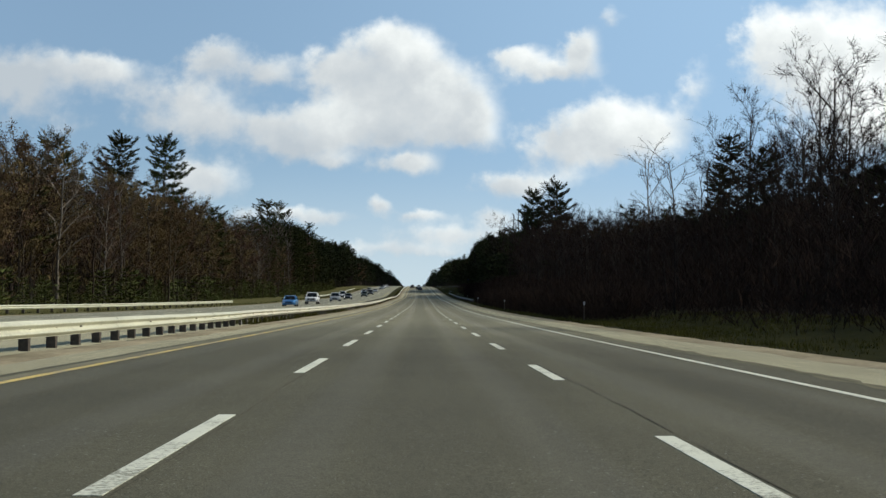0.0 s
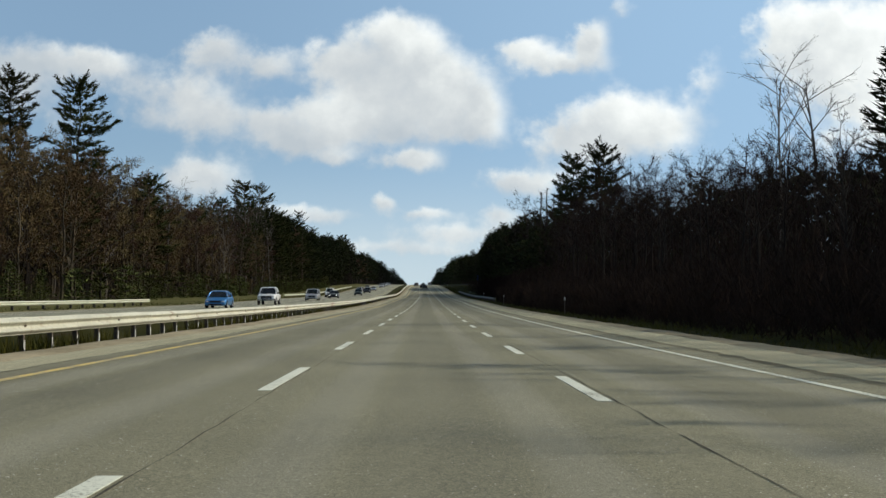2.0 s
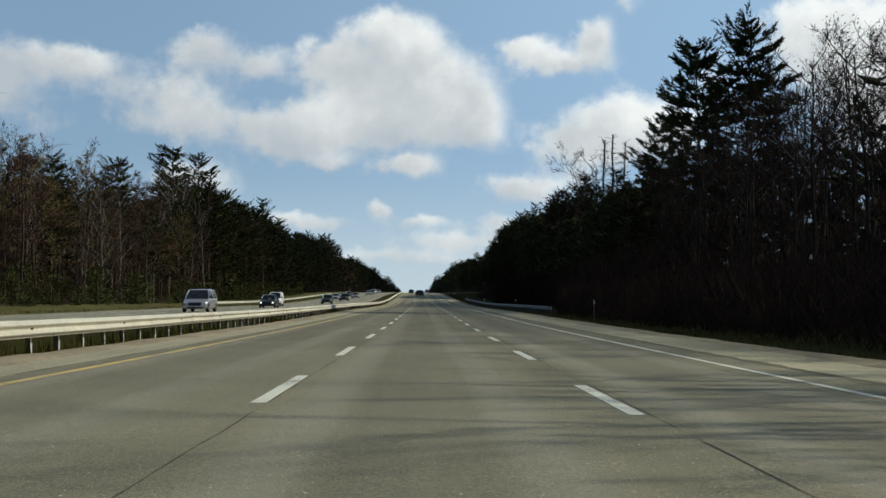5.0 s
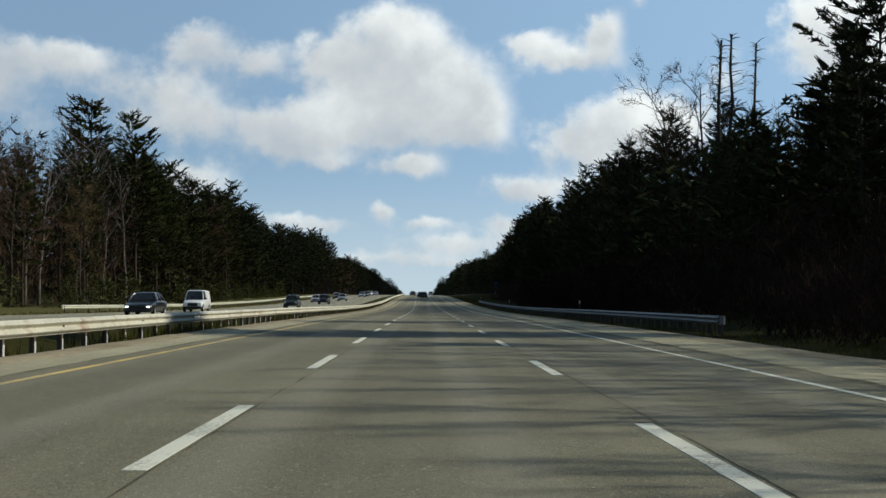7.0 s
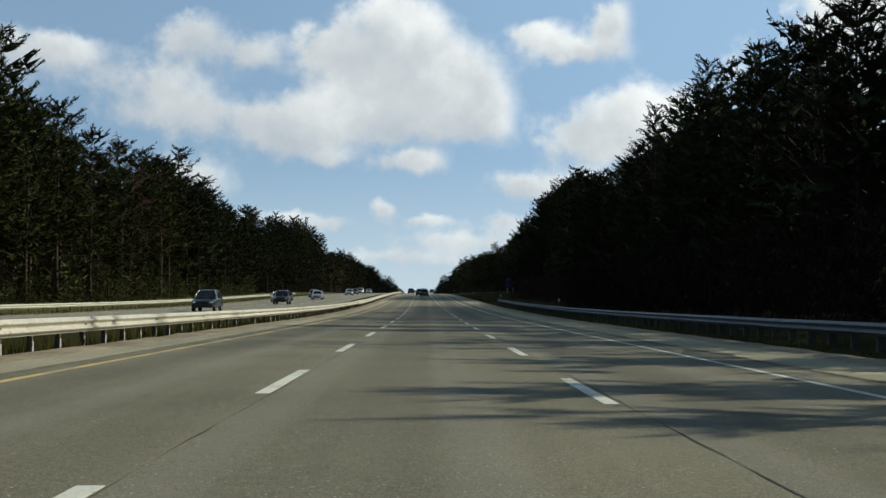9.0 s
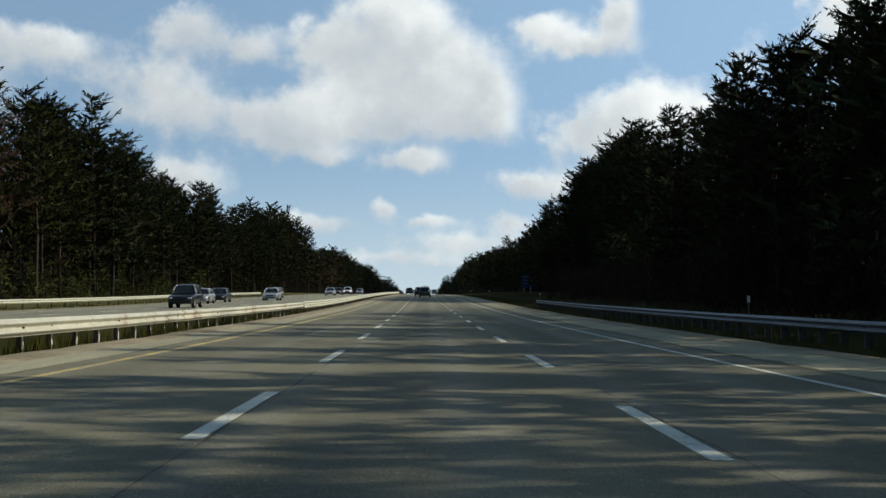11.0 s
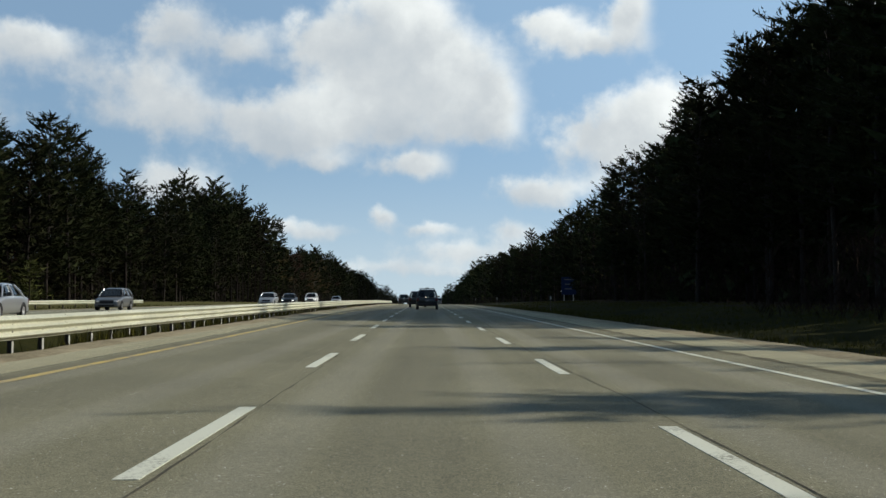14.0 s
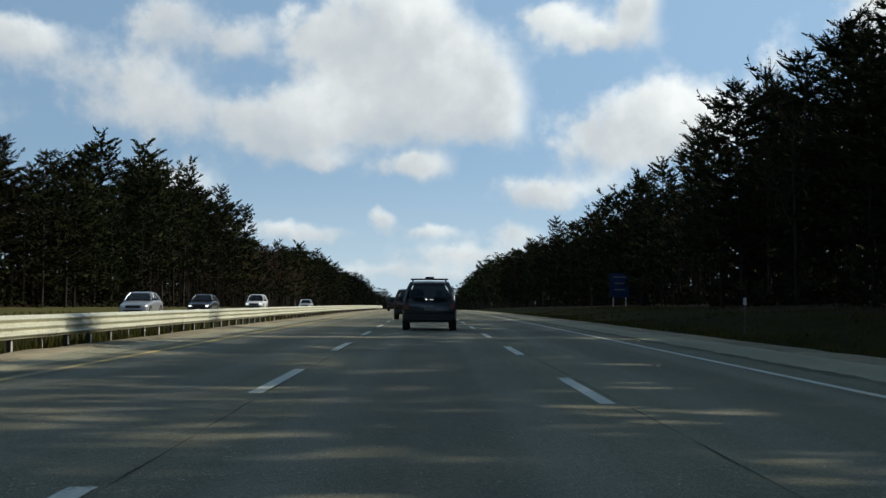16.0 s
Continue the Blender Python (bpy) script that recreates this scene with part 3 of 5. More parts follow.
def cloud_material():
    m = bpy.data.materials.new("cloud")
    m.use_nodes = True
    k = Net(m)
    k.t.nodes.remove(k.b)
    geo = k.n("NewGeometry")
    rel = k.t.nodes.new("ShaderNodeVectorMath")
    rel.operation = "SUBTRACT"
    k.to(geo.outputs["Position"], rel.inputs[0])
    rel.inputs[1].default_value = (0.3, 231, 0.56)
    sep = k.n("SeparateXYZ")
    k.to(rel.outputs[0], sep.inputs[0])
    ahead = k.math("ABSOLUTE", sep.outputs[1])
    ahead = k.math("MAXIMUM", ahead, 60.0)
    u, v = k.math("DIVIDE", sep.outputs[0], ahead), k.math("DIVIDE", sep.outputs[2], ahead)
    uv = k.n("CombineXYZ")
    k.to(u, uv.inputs[0])
    k.to(v, uv.inputs[1])
    # ruffle the bearings so that no puff keeps a plain outline
    big, fine = k.n("TexNoise", Scale=22.0, Detail=5, Roughness=0.6), k.n("TexNoise", Scale=60.0, Detail=5, Roughness=0.52)
    k.to(uv.outputs[0], big.inputs["Vector"])
    k.to(uv.outputs[0], fine.inputs["Vector"])
    soft = k.n("TexNoise", Scale=17.0, Detail=2.5, Roughness=0.45)
    k.to(uv.outputs[0], soft.inputs["Vector"])
    warp = k.t.nodes.new("ShaderNodeVectorMath")
    warp.operation = "MULTIPLY_ADD"
    k.to(big.outputs["Color"], warp.inputs[0])
    warp.inputs[1].default_value = (0.026, 0.020, 0)
    k.to(uv.outputs[0], warp.inputs[2])
    curl = k.t.nodes.new("ShaderNodeVectorMath")
    curl.operation = "MULTIPLY_ADD"
    k.to(fine.outputs["Color"], curl.inputs[0])
    curl.inputs[1].default_value = (0.013, 0.011, 0)
    k.to(warp.outputs[0], curl.inputs[2])
    clear, rise, weight = None, None, None
    for cu, cv, a, b, d in PUFFS:
        s = k.t.nodes.new("ShaderNodeVectorMath")
        s.operation = "SUBTRACT"
        k.to(curl.outputs[0], s.inputs[0])
        s.inputs[1].default_value = (cu + 0.0195, cv + 0.0155, 0)
        q = k.t.nodes.new("ShaderNodeVectorMath")
        q.operation = "MULTIPLY"
        k.to(s.outputs[0], q.inputs[0])
        q.inputs[1].default_value = (1.08 / a, 1.08 / b, 0)
        ln = k.t.nodes.new("ShaderNodeVectorMath")
        ln.operation = "DOT_PRODUCT"
        k.to(q.outputs[0], ln.inputs[0])
        k.to(q.outputs[0], ln.inputs[1])
        g = k.math("MULTIPLY", k.math("EXPONENT", k.math("MULTIPLY", ln.outputs["Value"], -1.0)), d)
        one = k.math("SUBTRACT", 1.0, g)
        clear = one if clear is None else k.math("MULTIPLY", clear, one)
        tall = k.t.nodes.new("ShaderNodeVectorMath")
        tall.operation = "DOT_PRODUCT"
        k.to(q.outputs[0], tall.inputs[0])
        tall.inputs[1].default_value = (0.35, 1.0, 0)
        up = k.math("MULTIPLY", tall.outputs["Value"], g)
        rise = up if rise is None else k.math("ADD", rise, up)
        weight = g if weight is None else k.math("ADD", weight, g)
    total = k.math("SUBTRACT", 1.0, clear)
    rough = k.math("ADD", k.math("MULTIPLY", k.math("SUBTRACT", fine.outputs[0], 0.5), 0.62), k.math("MULTIPLY", k.math("SUBTRACT", big.outputs[0], 0.5), 0.62))
    dens = k.math("ADD", total, rough)
    alpha = k.span(dens, 0.24, 0.88, 0.0, 0.95)
    # the sunny upper and right sides are white, the undersides and hollows a warm pale grey
    lit = k.math("DIVIDE", rise, k.math("ADD", weight, 0.05))
    hollow = k.math("ADD", k.math("MULTIPLY", k.math("SUBTRACT", soft.outputs[0], 0.5), 0.80), k.math("MULTIPLY", k.math("SUBTRACT", big.outputs[0], 0.5), 0.70))
    edge = k.span(dens, 0.95, 0.55, 0.0, 0.10)
    tone = k.math("ADD", k.math("ADD", k.math("ADD", k.math("MULTIPLY", lit, 0.30), hollow), edge), k.math("MULTIPLY_ADD", u, 0.75, 0.50))
    col = k.ramp(tone, ((0.20, (0.53, 0.57, 0.61)), (0.46, (0.67, 0.69, 0.70)), (0.70, (0.87, 0.88, 0.86)), (0.90, (1.04, 1.04, 1.01))))
    # pale haze towards the horizon and a veil towards the sun's side, behind the clouds
    haze = k.span(v, 0.13, 0.0, 0.0, 0.92)
    # the veil is an added glow that makes up for the dim sky
    veil = k.math("MULTIPLY", k.span(u, -0.30, 0.38, 0.45, 0.80), k.math("MULTIPLY", k.span(u, 0.50, 0.85, 1.0, 0.0), k.span(v, 0.40, 0.70, 1.0, 0.0)))
    behind = k.math("SUBTRACT", 1.0, k.math("MULTIPLY", k.math("SUBTRACT", 1.0, haze), k.math("SUBTRACT", 1.0, veil)))
    pale = k.mix(haze, (0.42, 0.62, 0.86), (0.60, 0.70, 0.75))
    col = k.mix(k.math("MULTIPLY", haze, 0.30), col, (0.62, 0.70, 0.77))
    whole = k.math("SUBTRACT", 1.0, k.math("MULTIPLY", k.math("SUBTRACT", 1.0, behind), k.math("SUBTRACT", 1.0, alpha)))
    col = k.mix(k.math("DIVIDE", alpha, k.math("ADD", whole, 0.001)), pale, col)
    alpha = whole
    # broken cloud over the rest of the sky, open round the sun
    # this unseen cloud glows to whiten the fill light in shade
    way = k.t.nodes.new("ShaderNodeVectorMath")
    way.operation = "NORMALIZE"
    k.to(rel.outputs[0], way.inputs[0])
    cover = k.n("TexNoise", Scale=3.2, Detail=6, Roughness=0.55)
    k.to(way.outputs[0], cover.inputs["Vector"])
    side = k.math("MAXIMUM", k.span(k.math("ABSOLUTE", u), 0.48, 0.75), k.span(v, 0.32, 0.5))
    near_sun = k.t.nodes.new("ShaderNodeVectorMath")
    near_sun.operation = "DOT_PRODUCT"
    k.to(way.outputs[0], near_sun.inputs[0])
    near_sun.inputs[1].default_value = (math.sin(SUN_AZ) * math.cos(SUN_EL), math.cos(SUN_AZ) * math.cos(SUN_EL), math.sin(SUN_EL))
    around = k.math("MULTIPLY", side, k.span(near_sun.outputs["Value"], 0.45, 0.20))
    alpha = k.math("MAXIMUM", alpha, k.math("MULTIPLY", around, k.span(cover.outputs[0], 0.42, 0.56, 0.0, 0.92)))
    em = k.n("Emission", Strength=1.0)
    k.to(col, em.inputs[0])
    tr = k.n("BsdfTransparent")
    mixs = k.n("MixShader")
    k.to(alpha, mixs.inputs[0])
    k.to(tr.outputs[0], mixs.inputs[1])
    k.to(em.outputs[0], mixs.inputs[2])
    k.to(mixs.outputs[0], k.t.nodes["Material Output"].inputs["Surface"])
    return m


def cloud_shell():
    b = Build()
    b.rings([[(r * math.cos(a), CLOUD_Y + r * math.sin(a), z) for a in (2 * math.pi * i / 96 for i in range(96))] for r, z in DOME], caps=False)
    i = len(b.v)
    b.v.append((0, CLOUD_Y, DOME[-1][1] + 6))
    for q in range(96):
        b.f.append((i - 96 + q, i - 96 + (q + 1) % 96, i))
    return tagged(new("backdrop", b.mesh("backdrop", cloud_material(), True)), "broken white cumulus clouds drifting over a blue sky", "sky", kind="structure")


cloud_shell()


# ---- trees ----
def rnd(a, b):
    return random.uniform(a, b)


def pad(b, p, d, size, n, wide=1.0):
    """A flat clump of needles that reaches along d and turns up at its edge."""
    for _ in range(n):
        a = rnd(-1.3, 1.3)
        q = Vector((d.x * math.cos(a) - d.y * math.sin(a), d.x * math.sin(a) + d.y * math.cos(a), rnd(-0.05, 0.85)))
        side = q.cross(Vector((rnd(-0.9, 0.9), rnd(-0.9, 0.9), rnd(0.3, 1)))).normalized()
        w = size * rnd(0.10, 0.19) * wide
        o = p + Vector((rnd(-1, 1), rnd(-1, 1), rnd(-0.3, 0.4))) * size * 0.4
        b.tri(o - side * w, o + side * w, o + q * size * rnd(0.7, 1.2))


def spray(b, p, d, lo, hi, n, w=0.014):
    """A fan of thin bare twigs."""
    for _ in range(n):
        e = (d + Vector((rnd(-1, 1), rnd(-1, 1), rnd(-0.7, 0.7))) * 0.75).normalized()
        side = e.cross(Vector((rnd(-1, 1), rnd(-1, 1), rnd(-1, 1)))).normalized()
        ww = w * rnd(0.7, 1.4)
        o = p + e * rnd(-0.2, 0.3)
        b.tri(o - side * ww, o + side * ww, o + e * rnd(lo, hi))


def plume(b, p, e, size, n, wide=1.0):
    """A brush of needles round a twig that runs along e."""
    for k in range(n):
        g = (k + rnd(0, 1)) / n
        o = p + e * size * g * 0.9
        q = (e * rnd(0.6, 1.2) + Vector((rnd(-1, 1), rnd(-1, 1), rnd(-0.7, 0.9))) * 0.95).normalized()
        side = q.cross(Vector((rnd(-1, 1), rnd(-1, 1), rnd(-1, 1)))).normalized()
        w = size * rnd(0.040, 0.070) * wide
        b.tri(o - side * w, o + side * w, o + q * size * rnd(0.34, 0.58) * (1.1 - 0.4 * g))


def pine_meshes(h, bare, spread, whorls, seed, plumes=3.3, blades=7, size=0.80, bark=None, needles=None, wide=1.0, taper=0.60, core=1.0):
    """Trunk and crown of a white pine: upswept boughs that carry brushes of needles, uneven in reach."""
    random.seed(seed)
    t, c = Build(), Build()
    bend = [(rnd(-0.3, 0.3), rnd(-0.3, 0.3)) for _ in range(7)]
    pts = [(bend[k][0] * k / 6, bend[k][1] * k / 6, h * k / 6 - (0.3 if k == 0 else 0)) for k in range(7)]
    t.tube(pts, [h * 0.0095 * (1 - k / 6.3) + 0.02 for k in range(7)], 6)
    z0 = h * bare
    lean = rnd(0, 6.3)
    for w in range(whorls):
        f = w / (whorls - 1)
        z = z0 + (h - z0) * (f ** 0.93) * 0.945
        reach = spread * (1 - f) ** taper * (0.58 + 0.42 * min(1, f * 3)) * rnd(0.72, 1.18) + 0.35 + 0.55 * f * f
        n = random.choice((3, 4, 4, 5)) if f < 0.9 else 4
        a0 = rnd(0, 6.3)
        for k in range(n):
            a = a0 + 6.283 * k / n + rnd(-0.45, 0.45)
            L = reach * rnd(0.55, 1.15) * (1 + 0.22 * math.cos(a - lean))
            rise = rnd(-0.16, 0.06) + 0.50 * f * f + 0.35 * f ** 6 + rnd(-0.10, 0.14)
            d = Vector((math.cos(a), math.sin(a), 0))
            base = Vector((0, 0, min(z + rnd(-0.5, 0.5), h * 0.98)))
            mid = base + d * L * 0.6 + Vector((0, 0, L * rise * 0.5))
            tip = base + d * L + Vector((0, 0, L * (rise + 0.22)))
            t.tube([base, tip], [0.03 + 0.008 * L, 0.010], 3)
            across = d.cross(Vector((0, 0, 1)))
            # close growth near the stem, brushes towards the tips
            for g in (0.3, 0.62):
                pad(c, base.lerp(tip, g * rnd(0.8, 1.2)), d, min(1.25, 0.5 + 0.28 * L) * core, 3 if core == 1 else 7, 1.35)
            for s in range(max(3, int(L * plumes))):
                g = 1 - 0.72 * rnd(0, 1) ** 1.35
                p = base.lerp(mid, g / 0.6) if g < 0.6 else mid.lerp(tip, (g - 0.6) / 0.4)
                sway = rnd(-1, 1)
                off = across * sway * (0.12 + L * 0.30 * (1.15 - g))
                e = (d * rnd(0.5, 1.0) + across * sway * 0.7 + Vector((0, 0, 0.14 + 0.55 * f * f + rnd(-0.12, 0.3)))).normalized()
                plume(c, p + off, e, size * rnd(0.7, 1.25), blades, wide)
    for k in range(3):
        plume(c, Vector((0, 0, h - 1.5 + 0.35 * k)), Vector((rnd(-0.2, 0.2), rnd(-0.2, 0.2), 1)), 0.95, blades + 2, wide)
    return t.mesh("trunk", bark or PINE_BARK, True), c.mesh("crown", needles or NEEDLE)


def grow(t, c, p, d, L, r, level, depth, twigs, haze=0, bud=0.11):
    """A limb that forks; the last level ends in sprays of twigs."""
    n = 3 if level < 1 else 2
    pts, q, dd = [p], p, d
    for k in range(n):
        dd = (dd + Vector((rnd(-1, 1), rnd(-1, 1), rnd(-0.6, 0.9))) * 0.20).normalized()
        q = q + dd * L / n
        pts.append(q)
    t.tube(pts, [r * (1 - 0.62 * k / n) for k in range(n + 1)], 5 if level < 1 else 3)
    if level >= depth:
        for _ in range(twigs):
            g = rnd(0.2, 1.0)
            i = min(int(g * n), n - 1)
            o = pts[i].lerp(pts[i + 1], g * n - i)
            e = (dd * 0.8 + Vector((rnd(-1, 1), rnd(-1, 1), rnd(-0.5, 0.9)))).normalized()
            ln = rnd(0.35, 0.95)
            side = e.cross(Vector((rnd(-1, 1), rnd(-1, 1), rnd(-1, 1)))).normalized()
            w = 0.016 + 0.008 * ln
            c.tri(o - side * w, o + side * w, o + e * ln)
            if haze:
                for _ in range(haze):
                    o3 = o + e * ln * rnd(0.3, 1.1) + Vector((rnd(-1, 1), rnd(-1, 1), rnd(-1, 1))) * 0.22
                    v1, v2 = Vector((rnd(-1, 1), rnd(-1, 1), rnd(-1, 1))), Vector((rnd(-1, 1), rnd(-1, 1), rnd(-1, 1)))
                    c.tri(o3, o3 + v1 * bud, o3 + v2 * bud)
            for _ in range(1):
                o2 = o + e * ln * rnd(0.3, 0.9)
                e2 = (e + Vector((rnd(-1, 1), rnd(-1, 1), rnd(-0.6, 0.8))) * 0.8).normalized()
                c.tri(o2 - side * 0.010, o2 + side * 0.010, o2 + e2 * ln * rnd(0.35, 0.6))
        return
    kids = random.choice((3, 4, 4, 5)) if level else 6
    for k in range(kids):
        g = 0.35 + 0.65 * (k + rnd(0, 0.9)) / kids
        i = min(int(g * n), n - 1)
        o = pts[i].lerp(pts[i + 1], min(1, g * n - i))
        a = rnd(0, 6.283)
        u = dd.cross(Vector((0.3, 0.5, 0.8))).normalized()
        out = (u * math.cos(a) + dd.cross(u) * math.sin(a))
        grow(t, c, o, (dd * 0.75 + out * rnd(0.5, 0.95) + Vector((0, 0, 0.22))).normalized(), L * rnd(0.42, 0.66), r * 0.42, level + 1, depth, twigs, haze, bud)


def bare_meshes(h, seed, fork=0.45, lean=0.03, twigs=11, bark=None, crown=None, depth=2, limbs=9, haze=1, bud=0.11):
    """Trunk with limbs, and the fine twigs of a leafless broadleaf tree."""
    random.seed(seed)
    t, c = Build(), Build()
    n = 8
    pts = [Vector((lean * h * (k / n) ** 2 + rnd(-0.12, 0.12) * (k > 0), rnd(-0.15, 0.15) * (k > 0), h * 0.86 * k / n - (0.3 if k == 0 else 0))) for k in range(n + 1)]
    t.tube(pts, [h * 0.0085 * (1 - 0.82 * k / n) + 0.015 for k in range(n + 1)], 7)
    for k in range(limbs):
        g = fork + (1 - fork) * (k + rnd(0, 0.8)) / limbs
        i = min(int(g * n), n - 1)
        o = pts[i].lerp(pts[i + 1], min(1, g * n - i))
        a = 2.4 * k + rnd(-0.4, 0.4)
        d = Vector((math.cos(a), math.sin(a), rnd(0.7, 1.5))).normalized()
        grow(t, c, o, d, h * rnd(0.16, 0.27) * (1.15 - 0.45 * g), h * 0.0042 * (1.2 - g * 0.6), 1, depth, twigs, haze, bud)
    return t.mesh("trunk", bark or BARK, True), c.mesh("crown", crown or TWIG)


def snag_meshes(h, seed):
    """A dead standing trunk with broken stubs."""
    random.seed(seed)
    t = Build()
    pts = [Vector((rnd(-0.2, 0.2) * k / 8, rnd(-0.2, 0.2) * k / 8, h * k / 8 - (0.3 if k == 0 else 0))) for k in range(9)]
    t.tube(pts, [0.17 * (1 - 0.75 * k / 8) + 0.02 for k in range(9)], 7, True)
    for k in range(95):
        z = h * (1 - 0.62 * rnd(0, 1) ** 1.4)
        a = rnd(0, 6.28)
        L = rnd(0.25, 1.5) * (1.15 - 0.55 * z / h)
        p = Vector((0, 0, z))
        e = p + Vector((math.cos(a) * L, math.sin(a) * L, rnd(-0.1, 0.35)))
        t.tube([p, p.lerp(e, 0.5) + Vector((0, 0, 0.06)), e], [0.035, 0.022, 0.006], 3)
    return (t.mesh("trunk", BARK, True),)


def fir_meshes(h, seed, width=0.26):
    """A young evergreen with boughs to the ground."""
    random.seed(seed)
    t, c = Build(), Build()
    t.tube([(0, 0, -0.2), (0, 0, h * 0.5), (0.05, 0, h)], [0.07, 0.045, 0.01], 5)
    n = int(h * 3.0)
    for w in range(n):
        f = w / n
        z, L = h * (0.05 + 0.92 * f), h * width * (1 - f) ** 0.8 + 0.15
        for k in range(6):
            a = rnd(0, 6.28)
            d = Vector((math.cos(a), math.sin(a), 0))
            m = max(2, int(L * 2.6))
            for s in range(m):
                pad(c, Vector((0, 0, z)) + d * L * (s + rnd(0.4, 1)) / m * rnd(0.8, 1.1), d, rnd(0.28, 0.5), 3)
    return t.mesh("trunk", BARK, True), c.mesh("crown", SHRUB)


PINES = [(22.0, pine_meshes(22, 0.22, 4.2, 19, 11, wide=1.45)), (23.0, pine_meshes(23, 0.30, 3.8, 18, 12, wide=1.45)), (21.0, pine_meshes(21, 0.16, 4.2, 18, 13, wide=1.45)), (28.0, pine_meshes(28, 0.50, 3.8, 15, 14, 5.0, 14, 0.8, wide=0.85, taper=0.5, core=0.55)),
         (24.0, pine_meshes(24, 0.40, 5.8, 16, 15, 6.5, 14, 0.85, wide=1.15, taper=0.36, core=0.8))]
# the same pines with sunlight put into needle and bark colour
SUNLIT_PINES = [(22.0, pine_meshes(22, 0.24, 4.5, 18, 111, 3.6, 9, 0.85, SUNLIT_BARK, SUNLIT_NEEDLE, 1.4)), (24.0, pine_meshes(24, 0.36, 4.2, 17, 112, 3.6, 9, 0.85, SUNLIT_BARK, SUNLIT_NEEDLE, 1.4)), (21.0, pine_meshes(21, 0.30, 4.6, 16, 113, 3.6, 9, 0.85, SUNLIT_BARK, SUNLIT_NEEDLE, 1.4)),
          (28.0, pine_meshes(28, 0.46, 4.5, 15, 114, 7.5, 12, 0.85, PINE_BARK, SUNLIT_NEEDLE, wide=1.2, taper=0.40, core=0.6))]
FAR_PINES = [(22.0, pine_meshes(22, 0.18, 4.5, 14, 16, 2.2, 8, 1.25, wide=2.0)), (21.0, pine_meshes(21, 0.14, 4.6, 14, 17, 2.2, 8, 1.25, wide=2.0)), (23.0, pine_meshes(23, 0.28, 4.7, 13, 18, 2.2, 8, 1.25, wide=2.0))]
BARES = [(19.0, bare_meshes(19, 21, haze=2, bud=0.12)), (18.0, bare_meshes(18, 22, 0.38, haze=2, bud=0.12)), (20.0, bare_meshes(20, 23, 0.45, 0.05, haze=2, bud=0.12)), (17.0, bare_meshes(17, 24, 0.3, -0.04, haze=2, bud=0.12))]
# left-hand bare trees, bark and twigs brightened as if in sun
RUDDIES = [(19.0, bare_meshes(19, 25, 0.18, 0.02, 13, SUNLIT_BARK, RUDDY, 2, 11, 4, 0.15)), (18.0, bare_meshes(18, 26, 0.16, -0.03, 13, SUNLIT_BARK, RUDDY, 2, 11, 4, 0.15)), (18.0, bare_meshes(18, 27, 0.28, 0.04, 13, PALE_BARK, SUNLIT_BARK, 2, 11, 3, 0.13))]
BUDDED = [(18.0, bare_meshes(18, 31, 0.13, 0.02, 13, SUNLIT_BARK, BUD, 2, 14, 4, 0.19)), (17.0, bare_meshes(17, 32, 0.13, -0.03, 13, SUNLIT_BARK, BUD, 2, 14, 4, 0.19))]
TALL_BARE = [(24.0, bare_meshes(24, 41, 0.36, 0.03, 9, BARK, TWIG, 3, 8, 1, 0.07)), (23.0, bare_meshes(23, 42, 0.34, -0.04, 9, BARK, TWIG, 3, 8, 1, 0.07))]
BIRCH = [(20.0, bare_meshes(20, 51, 0.55, 0.06, 6, PALE_BARK, TWIG, 2, 9, 0))]
SNAGS = [(18.0, snag_meshes(18, 61)), (17.0, snag_meshes(17, 62))]
FIRS = [(5.0, fir_meshes(5.0, 81)), (3.6, fir_meshes(3.6, 82, 0.36)), (2.6, fir_meshes(2.6, 83, 0.5))]
KINDS = {
    "pine": (PINES, "pine_tree", "tall dark green white pine with flat layered boughs", "tree", "pines along the highway"),
    "bare": (BARES, "bare_tree", "leafless broadleaf tree with fine reddish brown twigs", "tree", "bare trees along the highway"),
    "olive": (SUNLIT_PINES, "olive_pine_tree", "white pine with needles and trunk in a sunlit tone", "tree", "olive pines along the highway"),
    "ruddy": (RUDDIES, "ruddy_tree", "broadleaf tree with a sunlit-toned trunk and ruddy brown buds", "tree", "ruddy trees along the highway"),
    "budded": (BUDDED, "budding_tree", "broadleaf tree in yellowish spring bud at the wood's edge", "tree", "budding trees along the highway"),
    "tall": (TALL_BARE, "tall_bare_tree", "tall leafless tree with wide spreading grey limbs", "tree", "tall bare trees"),
    "birch": (BIRCH, "birch_tree", "slender pale-barked leafless birch leaning slightly", "tree", "pale birches"),
    "snag": (SNAGS, "dead_tree", "dead standing trunk with short broken stubs", "tree", "dead trees"),
    "fir": (FIRS, "young_evergreen", "young green evergreen with boughs down to the ground", "shrub", "young evergreens"),
}


def tree(kind, x, y, height, turn=None, which=None):
    """One tree of a kind, its foot on the ground, grown to the given height."""
    options, name, label, category, group = KINDS[kind]
    if kind == "pine" and y > 680 and which is None:
        options = FAR_PINES
    h, meshes = options[which if which is not None else random.randrange(min(4 if kind == "bare" else 3, len(options)))]
    s = height / h
    w = s * rnd(0.9, 1.15)
    p = at(x, y)
    p.z += rolling(x, y) - 0.05
    ob = thing(name, label, category, group, m=Matrix.Translation(p) @ pose(0, 0, 0, rnd(-1.5, 1.5), rnd(-1.5, 1.5), rnd(0, 360) if turn is None else turn) @ Matrix.Diagonal((w, w, s, 1)))
    for me in meshes:
        part(me.name.split(".")[0], me, None, ob)
    return ob


